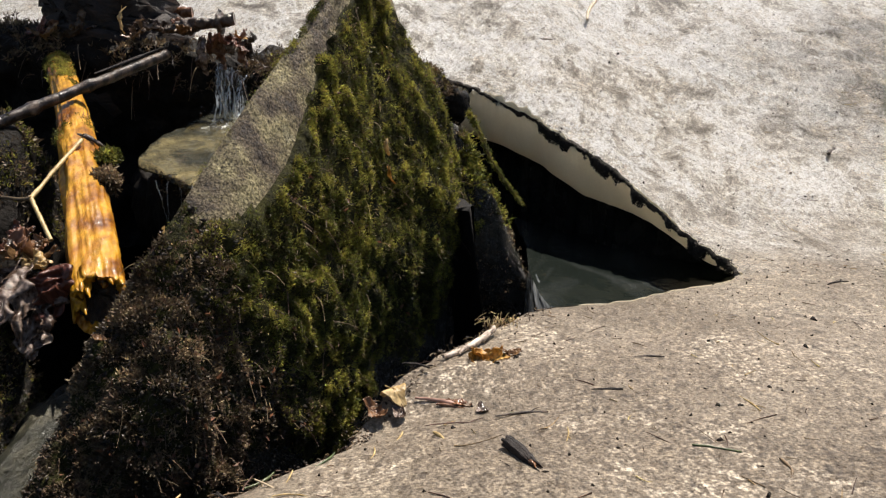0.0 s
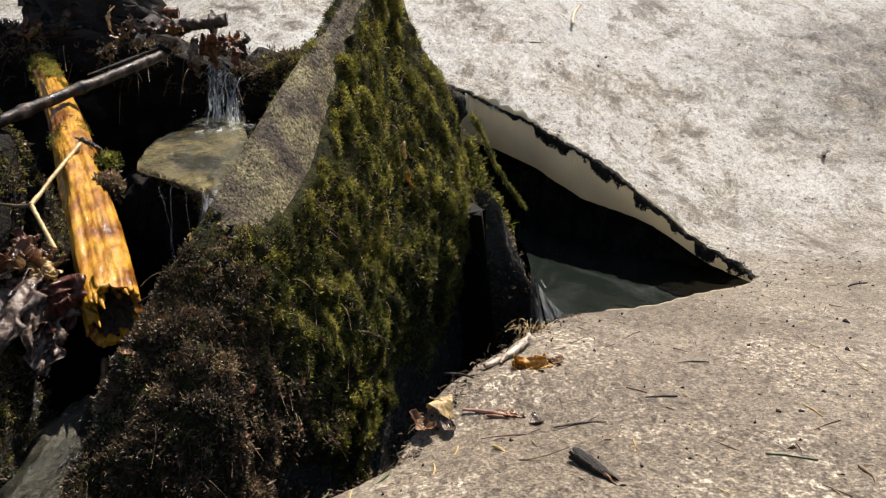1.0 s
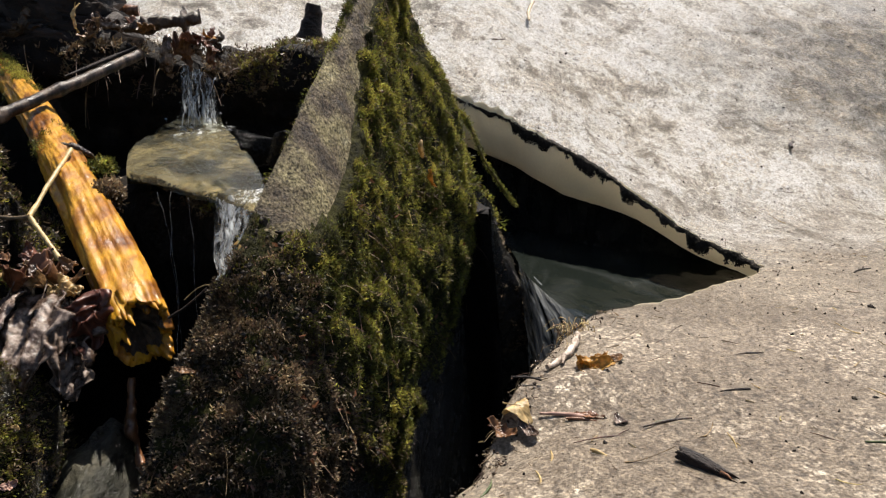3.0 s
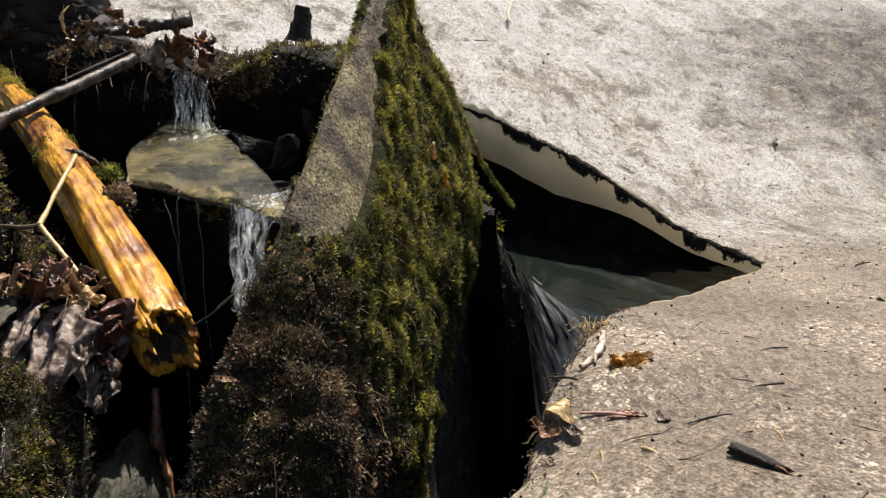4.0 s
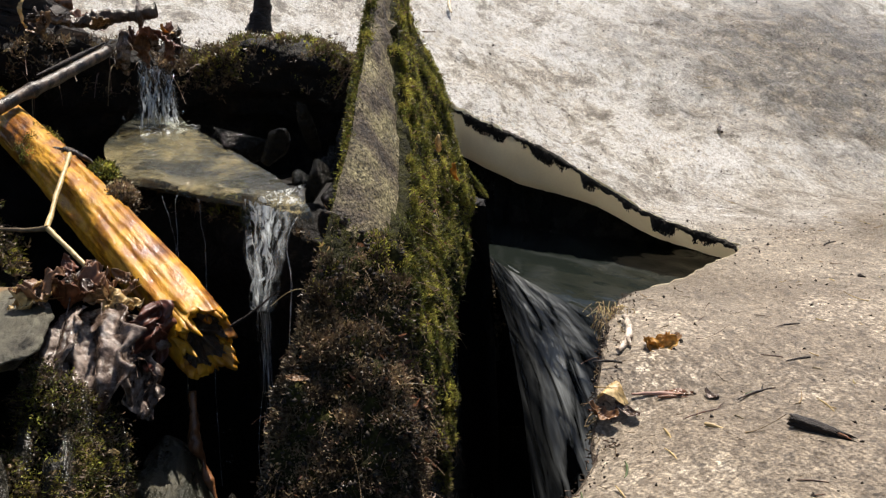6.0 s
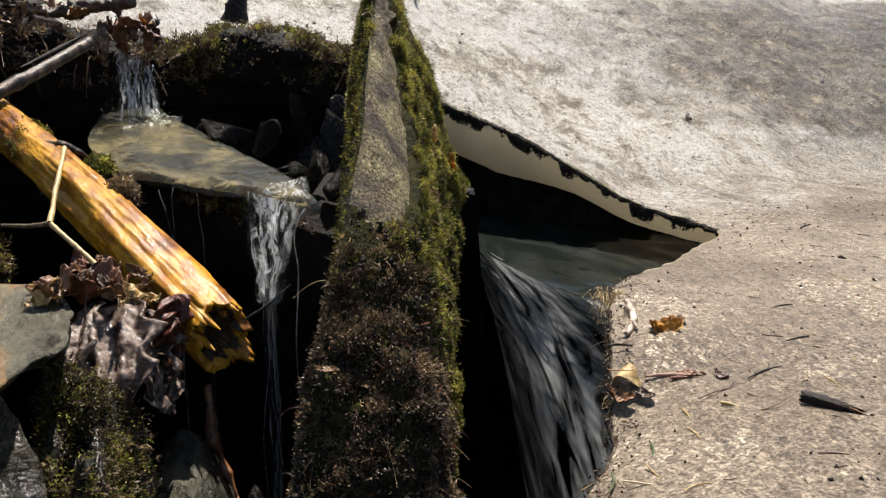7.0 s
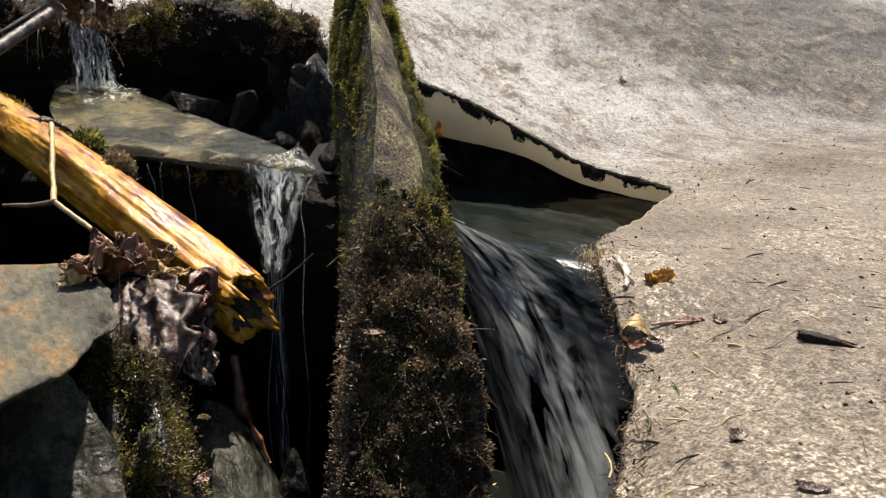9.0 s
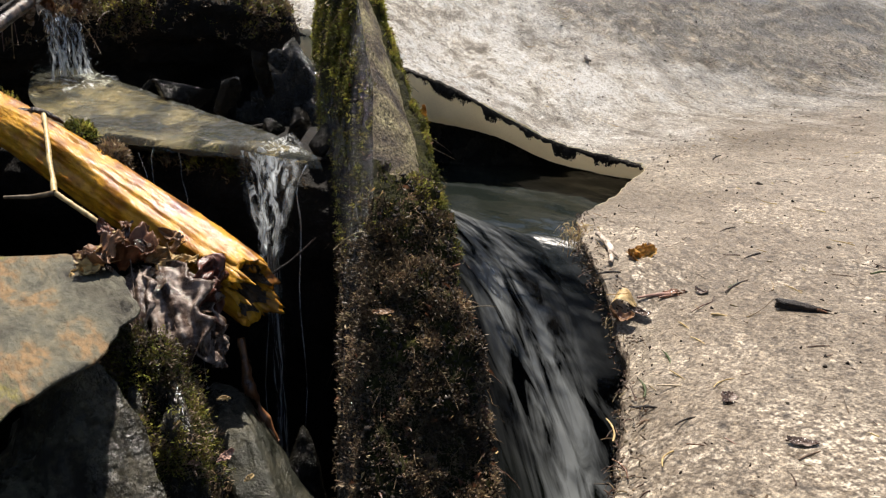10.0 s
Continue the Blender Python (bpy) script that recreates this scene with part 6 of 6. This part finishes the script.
crumpled_leaf(0.050, 0.936, 0.040, GOLDLEAF, 471, "crumpled golden-brown dead leaf on dirty snow", 15)
leaf("dead_leaf", "brown leaf scrap beside the golden leaf", (*settle(0.082, 0.945), on_snow(*settle(0.082, 0.945), 0.001)), 0.028, 0.014, BROWNLEAF, 480, 0.3, 0.3, (5, 5, 20))
leaf("dead_leaf", "curled tan dead leaf at the snow edge", (*settle(-0.075, 0.838), on_snow(*settle(-0.075, 0.838), 0.009)), 0.034, 0.027, TANLEAF, 481, -1.1, 0.1, (10, -15, -60), 0, 0.06)
leaf("dead_leaf", "grey dead leaf scrap at the snow edge", (*settle(-0.080, 0.800), on_snow(*settle(-0.080, 0.800), 0.002)), 0.036, 0.016, GREYLEAF, 482, 0.3, 0.3, (10, 5, -80))
leaf("dead_leaf", "dark brown curled leaf at the snow edge", (*settle(-0.105, 0.805), on_snow(*settle(-0.105, 0.805), 0.002)), 0.032, 0.02, BROWNLEAF, 483, 0.7, 0.3, (0, 10, -40))
leaf("dead_leaf", "small dark leaf scrap on dirty snow", (*settle(0.027, 0.797), on_snow(*settle(0.027, 0.797), 0.0005)), 0.018, 0.013, GREYLEAF, 484, 0.5, 0.3, (0, 0, -80))
leaf("dead_leaf", "dark grey leaf scrap on dirty snow", (*settle(-0.172, 0.593), on_snow(*settle(-0.172, 0.593), 0.0)), 0.022, 0.016, GREYLEAF, 485, 0.4, 0.3, (0, 0, 30))
leaf("dead_leaf", "orange-brown leaf scrap on dirty snow", (*settle(0.000, 0.818), on_snow(*settle(0.000, 0.818), 0.001)), 0.03, 0.012, RUSTWOOD, 486, 0.2, 0.3, (0, 0, -25))
leaf("dead_leaf", "pale grey leaf scrap on dirty snow", (*settle(-0.19, 0.505), on_snow(*settle(-0.19, 0.505), 0.0)), 0.026, 0.012, GREYLEAF, 487, 0.3, 0.3, (0, 0, -50))


# ---- litter that nobody could count ----
def along_edge(lo, hi, count, inset, drop):
    """Places along the hole's edge between two stretches of it."""
    k = rng.integers(lo, hi, count)
    o = rng.uniform(*inset, count)
    p = HOLE_P[k] + HOLE_OUT[k] * o[:, None]
    return np.c_[p, snow_height(p[:, 0], p[:, 1]) - rng.uniform(*drop, count)]


def edge_stretch(test):
    k = np.where(test(HOLE_P[:, 0], HOLE_P[:, 1]))[0]
    return k.min(), k.max()


far_lo, far_hi = edge_stretch(lambda x, y: (y > 1.36) & (x > -0.06) & (x < 0.6))
near_lo, near_hi = edge_stretch(lambda x, y: (y < 1.16) & (y > 0.45) & (x > -0.5) & (x < 0.2))
Q = along_edge(far_lo, far_hi, 24000, (-0.006, 0.003), (0.010, 0.042))
low = snow_height(Q[:, 0], Q[:, 1]) - Q[:, 2]
Q = Q[low < 0.017 + 0.024 * smooth(fbm(Q * [1, 1, 0], 24, 4, 501), 0.0, 0.8)]
V, F = crumbs(Q, rng.uniform(0.0008, 0.0026, len(Q)))
dirt_crust = tagged(mesh_ob("dirt_crust", V, F, DIRT), "black crumbly dirt crust along the melted lip", "dirt", kind="stuff")
k = np.arange(far_lo, far_hi)
p = HOLE_P[k]
top = snow_height(p[:, 0], p[:, 1]) - 0.004
hang = 0.009 + 0.016 * smooth(fbm(np.c_[p, 0 * top], 24, 4, 501), 0.0, 0.8) + 0.005 * fbm(np.c_[p, 0 * top], 150, 3, 503)
rows = [np.c_[p + HOLE_OUT[k] * o, top - 0.006 - hang * d] for o, d in ((0.004, -0.1), (-0.003, 0.1), (-0.0055, 0.4), (-0.0045, 0.8), (-0.001, 1.0))]
P = np.stack(rows)
P = P + 0.0016 * np.stack([fbm(P.reshape(-1, 3), 220, 3, 505 + c) for c in range(3)], -1).reshape(P.shape)
mesh_ob("dirt_layer", P.reshape(-1, 3), sheet_faces(*P.shape[:2]), DIRT, dirt_crust, "thin dark layer of frozen soil")
Q = along_edge(near_lo, near_hi, 700, (-0.010, 0.03), (0.004, 0.035))
V, F = crumbs(Q, rng.uniform(0.0006, 0.0024, len(Q)))
tagged(mesh_ob("dirt_crumbs", V, F, DIRT), "dark crumbs of soil along the near snow edge", "dirt", kind="stuff")
Q = along_edge(near_lo, near_hi, 1500, (-0.006, 0.022), (-0.001, 0.05))
V, F = crumbs(Q, rng.uniform(0.0008, 0.0028, len(Q)))
tagged(mesh_ob("bark_crumbs", V, F, ROTWOOD), "brown bark crumbs matted on the snow edge", "litter", kind="stuff")
Q = along_edge(near_lo, near_hi, 1000, (-0.008, 0.026), (-0.002, 0.045))
D = rng.normal(0, 0.7, (len(Q), 3)) * [1, 1, 0.4]
V, F = strands(Q, D, rng.uniform(0.004, 0.015, len(Q)), rng.uniform(0.0005, 0.0013, len(Q)), 0.5)
tagged(mesh_ob("edge_litter", V, F, ROOT), "brown needles and rootlets matted on the snow edge", "litter", kind="stuff")
straw_at = np.c_[0.080 + rng.normal(0, 0.011, 150), 1.09 + rng.normal(0, 0.016, 150)]
Q = np.c_[straw_at, snow_height(straw_at[:, 0], straw_at[:, 1]) + rng.uniform(-0.022, 0.006, 150)]
V, F = strands(Q, np.array([-0.3, -0.6, 0.0]) + rng.normal(0, 0.5, (150, 3)), rng.uniform(0.006, 0.015, 150), rng.uniform(0.0005, 0.0011, 150), 0.8)
tagged(mesh_ob("straw_wisp", V, F, STRAW), "wisp of golden straw hanging over the snow edge", "straw", kind="stuff")


def scattered(count, x0, x1, y0, y1):
    xy = np.c_[rng.uniform(x0, x1, count * 3), rng.uniform(y0, y1, count * 3)]
    _, d = nearest(xy)
    ok = ~in_hole(xy[:, 0], xy[:, 1]) & (d > 0.012)
    xy = xy[ok][:count]
    return np.c_[xy, snow_height(xy[:, 0], xy[:, 1]) + snow_relief(xy[:, 0], xy[:, 1])]


Q = np.concatenate([scattered(650, -0.4, 0.9, 0.35, 1.5), scattered(2600, 0.1, 2.0, 1.2, 3.4)])
V, F = crumbs(Q, rng.gamma(2.0, 0.0006, len(Q)) + 0.0004)
tagged(mesh_ob("litter_specks", V, F, DIRT), "dark specks of bark and soil on the snow", "litter", kind="stuff")
for name, count, material, label in (("needle_litter", 420, ROOT, "brown needles scattered on the snow"), ("straw_litter", 150, STRAW, "pale stems scattered on the snow")):
    Q = np.concatenate([scattered(count // 2, -0.4, 0.9, 0.35, 1.5), scattered(count // 2, 0.2, 1.9, 1.3, 3.0)]) + [0, 0, 0.001]
    V, F = strands(Q, rng.normal(0, 1, (len(Q), 3)) * [1, 1, 0.05], rng.gamma(3, 0.0045, len(Q)) + 0.004, rng.uniform(0.0004, 0.0010, len(Q)), 0.05)
    tagged(mesh_ob(name, V, F, material), label, "litter", kind="stuff")
